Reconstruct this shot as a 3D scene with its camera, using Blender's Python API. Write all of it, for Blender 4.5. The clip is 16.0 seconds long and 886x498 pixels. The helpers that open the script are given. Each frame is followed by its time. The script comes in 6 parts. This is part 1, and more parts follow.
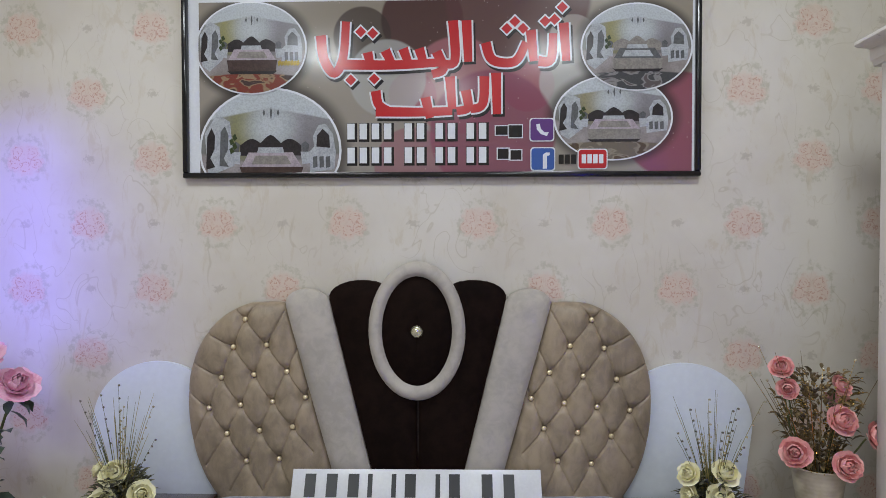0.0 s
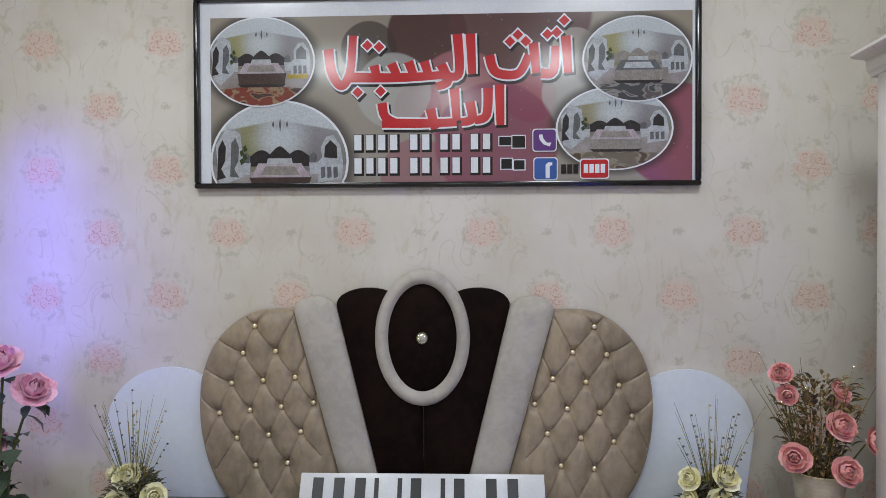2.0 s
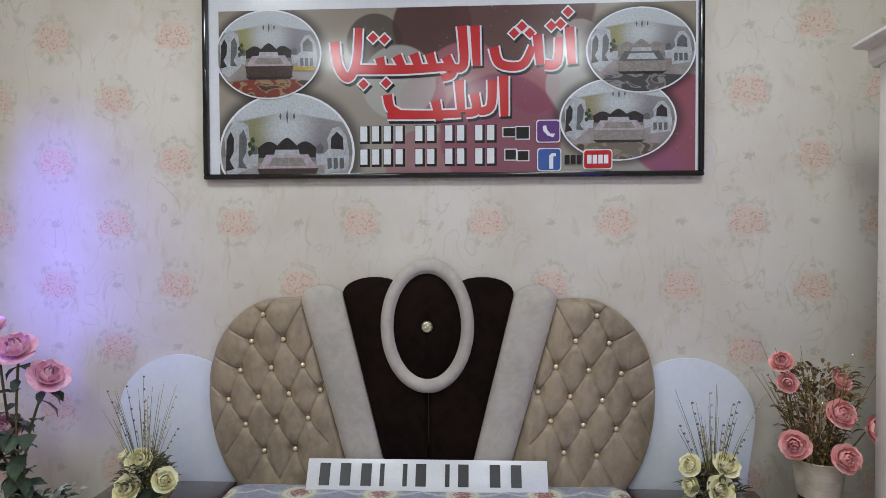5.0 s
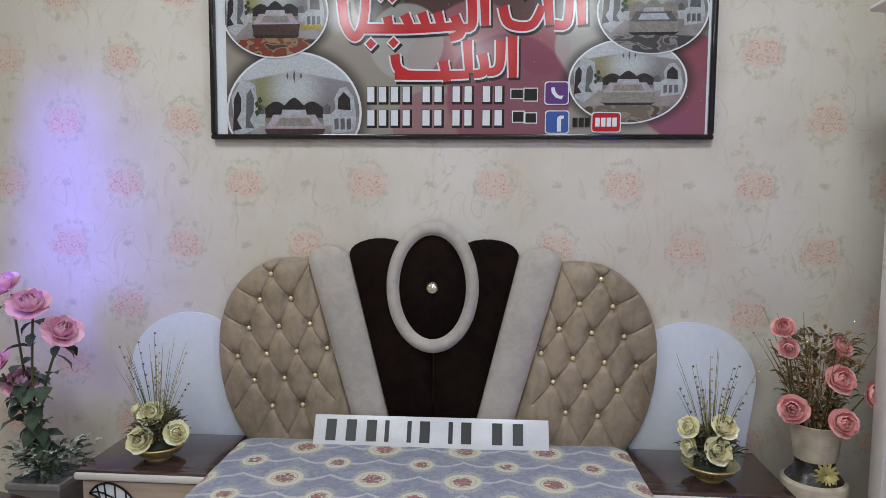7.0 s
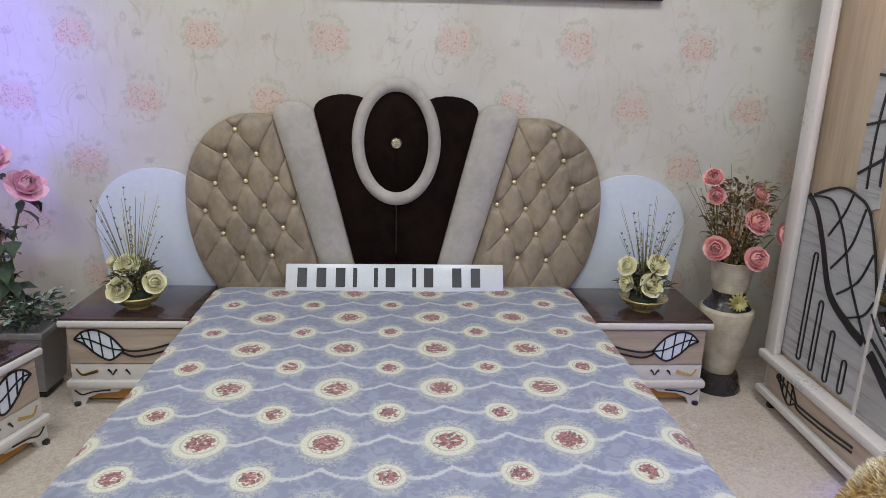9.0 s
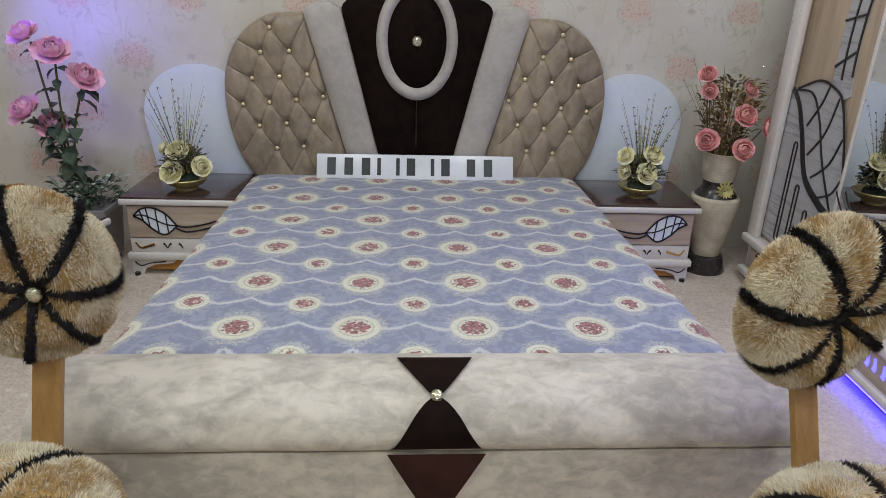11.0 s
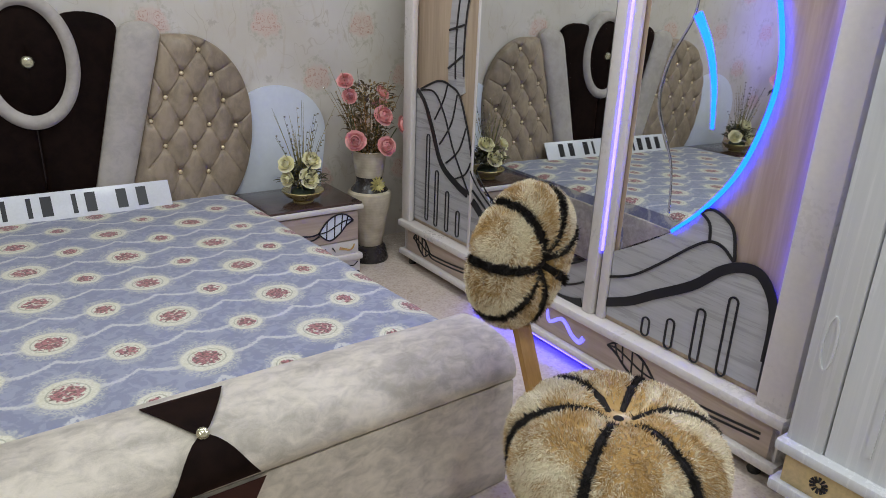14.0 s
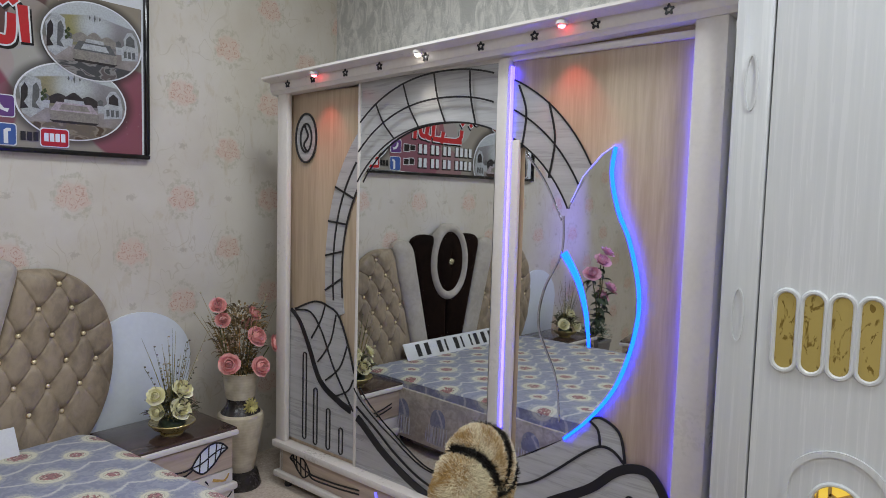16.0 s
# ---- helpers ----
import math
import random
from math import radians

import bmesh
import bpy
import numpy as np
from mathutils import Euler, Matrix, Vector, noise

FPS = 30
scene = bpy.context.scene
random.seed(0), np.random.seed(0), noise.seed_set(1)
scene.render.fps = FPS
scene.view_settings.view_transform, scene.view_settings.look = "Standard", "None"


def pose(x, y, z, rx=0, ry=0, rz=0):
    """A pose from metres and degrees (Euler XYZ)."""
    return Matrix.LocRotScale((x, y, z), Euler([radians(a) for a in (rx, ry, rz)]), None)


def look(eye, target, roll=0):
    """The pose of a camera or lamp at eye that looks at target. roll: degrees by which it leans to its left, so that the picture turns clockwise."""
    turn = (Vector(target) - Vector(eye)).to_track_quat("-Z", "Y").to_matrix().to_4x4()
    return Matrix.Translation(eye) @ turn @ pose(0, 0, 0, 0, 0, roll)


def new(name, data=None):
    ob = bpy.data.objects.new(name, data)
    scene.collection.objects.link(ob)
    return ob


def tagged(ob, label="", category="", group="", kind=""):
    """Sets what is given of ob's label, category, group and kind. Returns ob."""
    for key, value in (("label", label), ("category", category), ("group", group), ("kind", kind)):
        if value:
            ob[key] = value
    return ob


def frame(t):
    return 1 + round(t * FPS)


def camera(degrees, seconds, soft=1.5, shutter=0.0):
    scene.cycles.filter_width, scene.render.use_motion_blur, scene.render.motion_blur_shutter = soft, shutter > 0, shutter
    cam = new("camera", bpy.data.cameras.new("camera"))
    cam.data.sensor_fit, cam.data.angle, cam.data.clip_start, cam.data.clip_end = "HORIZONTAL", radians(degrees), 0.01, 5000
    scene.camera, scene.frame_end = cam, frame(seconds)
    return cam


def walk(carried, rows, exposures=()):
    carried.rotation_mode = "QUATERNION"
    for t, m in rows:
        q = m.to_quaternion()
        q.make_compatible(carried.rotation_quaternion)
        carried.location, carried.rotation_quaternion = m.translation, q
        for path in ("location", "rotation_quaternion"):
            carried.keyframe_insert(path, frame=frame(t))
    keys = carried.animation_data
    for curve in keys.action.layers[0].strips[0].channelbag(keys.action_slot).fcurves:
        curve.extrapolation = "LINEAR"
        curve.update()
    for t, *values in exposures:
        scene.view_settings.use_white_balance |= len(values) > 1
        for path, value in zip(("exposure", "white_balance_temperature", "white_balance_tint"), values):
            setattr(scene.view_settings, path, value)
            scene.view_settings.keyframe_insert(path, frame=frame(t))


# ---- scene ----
cam = camera(66.8, 16.0, soft=0.8)
PATH = [
    (0, (0.177, 0.209, 1.434), (0.121, 2.208, 1.384), -0.1),
    (0.5, (0.188, 0.184, 1.424), (0.102, 2.182, 1.375), -0.3),
    (1, (0.209, 0.167, 1.425), (0.115, 2.165, 1.394), -0.6),
    (1.5, (0.207, 0.164, 1.433), (0.137, 2.163, 1.405), -0.5),
    (2, (0.2, 0.154, 1.44), (0.114, 2.152, 1.411), -0.2),
    (2.5, (0.211, 0.143, 1.425), (0.095, 2.139, 1.352), 0.2),
    (3, (0.214, 0.147, 1.421), (0.088, 2.141, 1.334), 0.2),
    (3.5, (0.218, 0.144, 1.429), (0.102, 2.139, 1.365), -0.0),
    (4, (0.207, 0.127, 1.437), (0.102, 2.124, 1.389), -0.2),
    (6.5, (0.25, 0.113, 1.416), (0.105, 2.106, 1.321), 0.1),
    (7, (0.246, 0.105, 1.439), (0.098, 2.092, 1.269), 0.4),
    (7.5, (0.235, 0.079, 1.446), (0.086, 2.059, 1.211), 0.5),
    (8, (0.176, 0.036, 1.442), (0.092, 2.013, 1.15), 0.6),
    (8.5, (0.096, -0.03, 1.436), (0.134, 1.92, 0.995), 0.8),
    (9, (0.059, -0.074, 1.4), (0.16, 1.848, 0.854), 1.4),
    (9.5, (0.067, -0.175, 1.391), (0.149, 1.737, 0.809), 2.1),
    (10, (0.083, -0.304, 1.36), (0.102, 1.579, 0.687), 1.6),
    (10.2, (0.076, -0.348, 1.348), (0.084, 1.522, 0.637), 1.3),
    (12.3, (-0.103, -0.511, 1.309), (0.152, 1.314, 0.532), 2.1),
    (12.5, (-0.116, -0.526, 1.299), (0.151, 1.293, 0.51), 2.0),
    (13, (-0.11, -0.523, 1.306), (0.228, 1.279, 0.508), 1.9),
    (13.5, (-0.188, -0.51, 1.319), (0.604, 1.185, 0.61), 1.6),
    (14, (-0.222, -0.422, 1.324), (0.867, 1.11, 0.64), 2.2),
    (14.5, (-0.189, -0.297, 1.374), (1.123, 1.101, 0.806), 1.7),
    (15, (-0.298, -0.217, 1.429), (1.24, 0.986, 0.993), 1.4),
    (15.5, (-0.447, -0.181, 1.475), (1.151, 0.977, 1.15), 2.0),
    (16, (-0.523, -0.285, 1.515), (1.025, 0.972, 1.358), 1.5),
]
walk(cam, [(t, look(eye, target, roll)) for t, eye, target, roll in PATH], [(0, 0.03), (8.0, 0.03), (9.0, 0.13), (9.5, 0.09), (10.0, 0.03), (12.5, -0.08), (14.0, -0.02), (15.0, -0.1), (16.0, -0.18)])

# ---- world and lights ----
world = bpy.data.worlds.new("world")
scene.world = world
world.use_nodes = True
world.node_tree.nodes["Background"].inputs[0].default_value = (0.85, 0.9, 1.0, 1)
world.node_tree.nodes["Background"].inputs[1].default_value = 0.02


def lamp(name, kind, power, colour, m, size=0.3, size_y=None, spot=60, blend=0.6):
    data = bpy.data.lights.new(name, kind)
    data.energy, data.color = power, colour
    if kind == "AREA":
        data.shape = "RECTANGLE" if size_y else "DISK"
        data.size = size
        if size_y:
            data.size_y = size_y
    elif kind == "SPOT":
        data.spot_size, data.spot_blend, data.shadow_soft_size = radians(spot), blend, size
    else:
        data.shadow_soft_size = size
    ob = new(name, data)
    ob.matrix_world = m
    return ob


CEIL = 3.1
LAMP_SPOTS = [(-1.1, 1.5), (1.0, 1.5), (-1.1, -0.5), (1.0, -0.5), (0.0, -2.0)]
for lx, ly in LAMP_SPOTS:
    lamp("ceiling_lamp_light", "AREA", 22, (0.87, 0.94, 0.975), pose(lx, ly, CEIL - 0.06), size=0.5)
# blue light strip of the neighbouring set, shining on the papered wall
blue = lamp("blue_accent_light", "AREA", 2.0, (0.16, 0.13, 1.0), look((-1.98, 2.27, 1.62), (-1.55, 2.92, 1.28)), size=0.05, size_y=0.95)
blue.data.spread = radians(56)

# ---- material tools ----


class Sock:
    """A node socket that can be reckoned with."""

    def __init__(self, tree, s):
        self.t, self.s = tree, s

    def op(self, name, *others):
        n = self.t.nodes.new("ShaderNodeMath")
        n.operation = name
        for i, v in enumerate((self, *others)):
            if isinstance(v, Sock):
                self.t.links.new(v.s, n.inputs[i])
            else:
                n.inputs[i].default_value = v
        return Sock(self.t, n.outputs[0])

    def __add__(self, o): return self.op("ADD", o)
    def __radd__(self, o): return self.op("ADD", o)
    def __sub__(self, o): return self.op("SUBTRACT", o)
    def __rsub__(self, o): return (self * -1.0).op("ADD", o)
    def __mul__(self, o): return self.op("MULTIPLY", o)
    def __rmul__(self, o): return self.op("MULTIPLY", o)
    def __truediv__(self, o): return self.op("DIVIDE", o)
    def sin(self): return self.op("SINE")
    def abs(self): return self.op("ABSOLUTE")
    def sqrt(self): return self.op("SQRT")
    def lower(self, o): return self.op("MINIMUM", o)
    def upper(self, o): return self.op("MAXIMUM", o)
    def cell(self): return self - (self + 0.5).op("FLOOR")

    def ramp(self, lo, hi):
        """0 below lo, 1 above hi (or the other way round when lo > hi), smooth between."""
        n = self.t.nodes.new("ShaderNodeMapRange")
        n.interpolation_type = "SMOOTHSTEP"
        self.t.links.new(self.s, n.inputs[0])
        a, b = (lo, hi) if lo < hi else (hi, lo)
        n.inputs[1].default_value, n.inputs[2].default_value = a, b
        n.inputs[3].default_value, n.inputs[4].default_value = (0, 1) if lo < hi else (1, 0)
        return Sock(self.t, n.outputs[0])


class Mat:
    """A principled material under construction."""

    def __init__(self, name, colour=(0.5, 0.5, 0.5), rough=0.5, metal=0.0):
        self.m = bpy.data.materials.new(name)
        self.m.use_nodes = True
        self.t = self.m.node_tree
        self.b = self.t.nodes["Principled BSDF"]
        self.b.inputs["Base Color"].default_value = (*colour, 1)
        self.b.inputs["Roughness"].default_value = rough
        self.b.inputs["Metallic"].default_value = metal
        self.coord = self.t.nodes.new("ShaderNodeTexCoord")
        self.colour = colour

    def xyz(self):
        n = self.t.nodes.new("ShaderNodeSeparateXYZ")
        self.t.links.new(self.coord.outputs["Object"], n.inputs[0])
        return [Sock(self.t, n.outputs[i]) for i in range(3)]

    def vec(self, x=1.0, y=1.0, z=1.0):
        n = self.t.nodes.new("ShaderNodeMapping")
        n.inputs["Scale"].default_value = (x, y, z)
        self.t.links.new(self.coord.outputs["Object"], n.inputs[0])
        return n.outputs[0]

    def noise(self, scale, detail=4.0, rough=0.55, vec=None, distort=0.0):
        n = self.t.nodes.new("ShaderNodeTexNoise")
        n.inputs["Scale"].default_value, n.inputs["Detail"].default_value = scale, detail
        n.inputs["Roughness"].default_value, n.inputs["Distortion"].default_value = rough, distort
        self.t.links.new(vec or self.coord.outputs["Object"], n.inputs["Vector"])
        return Sock(self.t, n.outputs[0])

    def voronoi(self, scale, feature="F1", out="Distance", vec=None):
        n = self.t.nodes.new("ShaderNodeTexVoronoi")
        n.feature = feature
        n.inputs["Scale"].default_value = scale
        self.t.links.new(vec or self.coord.outputs["Object"], n.inputs["Vector"])
        return Sock(self.t, n.outputs[out])

    def island(self):
        n = self.t.nodes.new("ShaderNodeNewGeometry")
        return Sock(self.t, n.outputs["Random Per Island"])

    def each(self):
        n = self.t.nodes.new("ShaderNodeObjectInfo")
        return Sock(self.t, n.outputs["Random"])

    def mix(self, f, a, b):
        """Colours a and b (tuples or sockets) by the factor f."""
        n = self.t.nodes.new("ShaderNodeMix")
        n.data_type = "RGBA"
        for key, v in ((0, f), (6, a), (7, b)):
            if isinstance(v, Sock):
                self.t.links.new(v.s, n.inputs[key])
            elif isinstance(v, tuple):
                n.inputs[key].default_value = (*v, 1)
            else:
                n.inputs[key].default_value = v
        return Sock(self.t, n.outputs[2])

    def to(self, key, sock):
        self.t.links.new(sock.s, self.b.inputs[key])
        return self

    def bump(self, height, strength=0.3, dist=0.002):
        n = self.t.nodes.new("ShaderNodeBump")
        n.inputs["Strength"].default_value, n.inputs["Distance"].default_value = strength, dist
        self.t.links.new(height.s, n.inputs["Height"])
        self.t.links.new(n.outputs[0], self.b.inputs["Normal"])
        return self

    def worn(self, big=3.0, small=60.0, amount=0.18, bump=0.15, dist=0.001, rough_amount=0.12):
        """Cloudy and fine variation of the base colour, roughness and relief."""
        c = self.colour
        a, b = self.noise(big), self.noise(small, 3.0)
        f = (a * 0.6 + b * 0.4).ramp(0.3, 0.7)
        self.to("Base Color", self.mix(f, tuple(v * (1 - amount) for v in c), tuple(min(1, v * (1 + amount)) for v in c)))
        r = self.b.inputs["Roughness"].default_value
        self.to("Roughness", (f - 0.5) * rough_amount + r)
        return self.bump(b, bump, dist)


def glow(name, colour, power, base=0.8):
    m = Mat(name, (base, base, base), 0.4)
    m.b.inputs["Emission Color"].default_value = (*colour, 1)
    m.b.inputs["Emission Strength"].default_value = power
    return m.m


def wood(name, light, dark, along="z", scale=1.0, rough=0.4, coat=0.0):
    m = Mat(name, light, rough)
    k = {"x": (0.06, 1, 1), "y": (1, 0.06, 1), "z": (1, 1, 0.06)}[along]
    v = m.vec(*[q * scale for q in k])
    grain, fine = m.noise(22, 6, 0.6, v, 0.6), m.noise(150, 3, 0.5, v)
    f = (grain * 0.75 + fine * 0.25).ramp(0.32, 0.68)
    m.to("Base Color", m.mix(f, dark, light)).to("Roughness", f * 0.12 + (rough - 0.06))
    m.b.inputs["Coat Weight"].default_value = coat
    return m.bump(fine, 0.12, 0.0006).m


def velvet(name, colour, sheen=0.6, rough=0.75, patch=0.22, spec=0.2, nap=(1, 1, 1), tint=None):
    m = Mat(name, colour, rough)
    big, mid, fine = m.noise(4.5, 3, 0.6, m.vec(*nap), 0.8), m.noise(26, 4, 0.6, m.vec(*nap), 0.5), m.noise(420, 2)
    f = (big * 0.45 + mid * 0.45 + fine * 0.1).ramp(0.36, 0.64)
    m.to("Base Color", m.mix(f, tuple(v * (1 - patch) for v in colour), tuple(min(1, v * (1 + patch)) for v in colour)))
    m.b.inputs["Specular IOR Level"].default_value = spec
    m.b.inputs["Sheen Weight"].default_value, m.b.inputs["Sheen Roughness"].default_value = sheen, 0.4
    m.b.inputs["Sheen Tint"].default_value = (*(tint or [min(1, v * 1.4 + 0.15) for v in colour]), 1)
    return m.bump(fine * 0.5 + mid * 0.5, 0.25, 0.0015).m


# ---- mesh tools ----


def mesh_of(name, bm, material, smooth=True):
    me = bpy.data.meshes.new(name)
    bmesh.ops.recalc_face_normals(bm, faces=bm.faces)
    for f in bm.faces:
        f.smooth = smooth
    bm.to_mesh(me)
    bm.free()
    if isinstance(material, (list, tuple)):
        for m in material:
            me.materials.append(m)
    elif material:
        me.materials.append(material)
    if smooth:
        me.set_sharp_from_angle(angle=radians(38))
    return me


def part(name, bm, material, parent=None, label="", smooth=True, m=None):
    ob = new(name, mesh_of(name, bm, material, smooth))
    if parent:
        ob.parent = parent
    if m is not None:
        ob.matrix_basis = m
    if label:
        ob["label"] = label
    return ob


def pieces(name, bm, material, parent=None, label="", smooth=False):
    """Each connected piece of bm as a part of its own."""
    left = set(bm.verts)
    while left:
        todo, group = [left.pop()], []
        while todo:
            v = todo.pop()
            group.append(v)
            for e in v.link_edges:
                o = e.other_vert(v)
                if o in left:
                    left.discard(o)
                    todo.append(o)
        one = B()
        made = {v: one.verts.new(v.co) for v in group}
        for f in {f for v in group for f in v.link_faces}:
            one.faces.new([made[v] for v in f.verts])
        part(name, one, material, parent, label, smooth)
    bm.free()


def thing(name, label, category, m=None, group="", kind=""):
    ob = new(name)
    ob.empty_display_size = 0.05
    if m is not None:
        ob.matrix_basis = m
    return tagged(ob, label, category, group, kind)


def solo(name, bm, material, label, category, m=None, group="", kind="", smooth=True):
    return tagged(part(name, bm, material, None, "", smooth, m), label, category, group, kind)


def B():
    return bmesh.new()


def box(bm, x0, x1, y0, y1, z0, z1, bevel=0.0, seg=2):
    vs = [bm.verts.new((x, y, z)) for x in (x0, x1) for y in (y0, y1) for z in (z0, z1)]
    fs = [bm.faces.new([vs[i] for i in q]) for q in ((0, 1, 3, 2), (4, 6, 7, 5), (0, 4, 5, 1), (2, 3, 7, 6), (0, 2, 6, 4), (1, 5, 7, 3))]
    if bevel:
        es = list({e for f in fs for e in f.edges})
        bmesh.ops.bevel(bm, geom=es, offset=bevel, segments=seg, profile=0.5, affect="EDGES")
    return bm


def prism(bm, pts, put, d0, d1, bevel=0.0):
    """An outline of 2D points, put(u, v, d) into space, from depth d0 to d1."""
    a = [bm.verts.new(put(u, v, d0)) for u, v in pts]
    b = [bm.verts.new(put(u, v, d1)) for u, v in pts]
    n = len(pts)
    top = bm.faces.new(b)
    bm.faces.new(a[::-1])
    for i in range(n):
        bm.faces.new((a[i], a[(i + 1) % n], b[(i + 1) % n], b[i]))
    if bevel:
        bmesh.ops.bevel(bm, geom=list(top.edges), offset=bevel, segments=2, profile=0.5, affect="EDGES")
    return bm


def lathe(bm, profile, seg=28, at=(0, 0, 0), ripple=None):
    """A turned form of (radius, height) points about the z axis."""
    rings = []
    for r, z in profile:
        ring = []
        for i in range(seg):
            a = 2 * math.pi * i / seg
            q = r * (1 + ripple(a, z)) if ripple else r
            ring.append(bm.verts.new((at[0] + q * math.cos(a), at[1] + q * math.sin(a), at[2] + z)))
        rings.append(ring)
    for p, q in zip(rings, rings[1:]):
        for i in range(seg):
            bm.faces.new((p[i], p[(i + 1) % seg], q[(i + 1) % seg], q[i]))
    bm.faces.new(rings[0][::-1])
    bm.faces.new(rings[-1])
    return bm


def tube(bm, pts, radius, seg=8, flat=None):
    """A round rod along points; radius one number or one for each point."""
    pts = [Vector(p) for p in pts]
    rs = radius if isinstance(radius, (list, tuple)) else [radius] * len(pts)
    rings, up = [], None
    for i, p in enumerate(pts):
        d = (pts[min(i + 1, len(pts) - 1)] - pts[max(i - 1, 0)]).normalized()
        if up is None:
            up = d.orthogonal().normalized()
        up = (up - d * up.dot(d)).normalized()
        side = d.cross(up)
        rings.append([bm.verts.new(p + (up * math.cos(2 * math.pi * k / seg) + side * math.sin(2 * math.pi * k / seg)) * rs[i]) for k in range(seg)])
    for p, q in zip(rings, rings[1:]):
        for k in range(seg):
            bm.faces.new((p[k], p[(k + 1) % seg], q[(k + 1) % seg], q[k]))
    bm.faces.new(rings[0][::-1])
    bm.faces.new(rings[-1])
    return bm


def spline(pts, n=8, closed=False):
    """A smooth line through a few points."""
    ps = [Vector(p) for p in pts]
    out, m = [], len(ps)
    spans = m if closed else m - 1
    for i in range(spans):
        if closed:
            p0, p1, p2, p3 = (ps[(i + k) % m] for k in (-1, 0, 1, 2))
        else:
            p0, p1, p2, p3 = ps[max(i - 1, 0)], ps[i], ps[i + 1], ps[min(i + 2, m - 1)]
        for k in range(n):
            t = k / n
            out.append(0.5 * (2 * p1 + (p2 - p0) * t + (2 * p0 - 5 * p1 + 4 * p2 - p3) * t * t + (3 * p1 - p0 - 3 * p2 + p3) * t ** 3))
    if not closed:
        out.append(ps[-1])
    return [tuple(v) for v in out]


def strip(bm, line, width, put, d0, d1):
    """A flat band of a width (one number, or two for its ends, tapered) along a 2D line."""
    n = len(line)
    rows = []
    for i in range(n):
        a, b = Vector(line[max(i - 1, 0)]), Vector(line[min(i + 1, n - 1)])
        d = (b - a).normalized()
        w = width if not isinstance(width, (list, tuple)) else width[0] + (width[1] - width[0]) * i / (n - 1)
        o = Vector((-d.y, d.x)) * w / 2
        p = Vector(line[i])
        rows.append([bm.verts.new(put(*q, dd)) for q, dd in (((p + o), d0), ((p - o), d0), ((p - o), d1), ((p + o), d1))])
    for r, q in zip(rows, rows[1:]):
        for k in range(4):
            bm.faces.new((r[k], r[(k + 1) % 4], q[(k + 1) % 4], q[k]))
    bm.faces.new(rows[0])
    bm.faces.new(rows[-1][::-1])
    return bm


def sheet(bm, us, vs, f):
    """A grid of points f(u, v); returns the rows of verts."""
    rows = [[bm.verts.new(f(u, v)) for u in us] for v in vs]
    for p, q in zip(rows, rows[1:]):
        for i in range(len(us) - 1):
            bm.faces.new((p[i], p[i + 1], q[i + 1], q[i]))
    return rows


def steps(a, b, n):
    return [a + (b - a) * i / (n - 1) for i in range(n)]


def ball(bm, c, r, sx=1.0, sy=1.0, sz=1.0, seg=12, rings=8):
    bmesh.ops.create_uvsphere(bm, u_segments=seg, v_segments=rings, radius=r, matrix=Matrix.Translation(c) @ Matrix.Diagonal((sx, sy, sz, 1)))
    return bm

# ---- materials ----


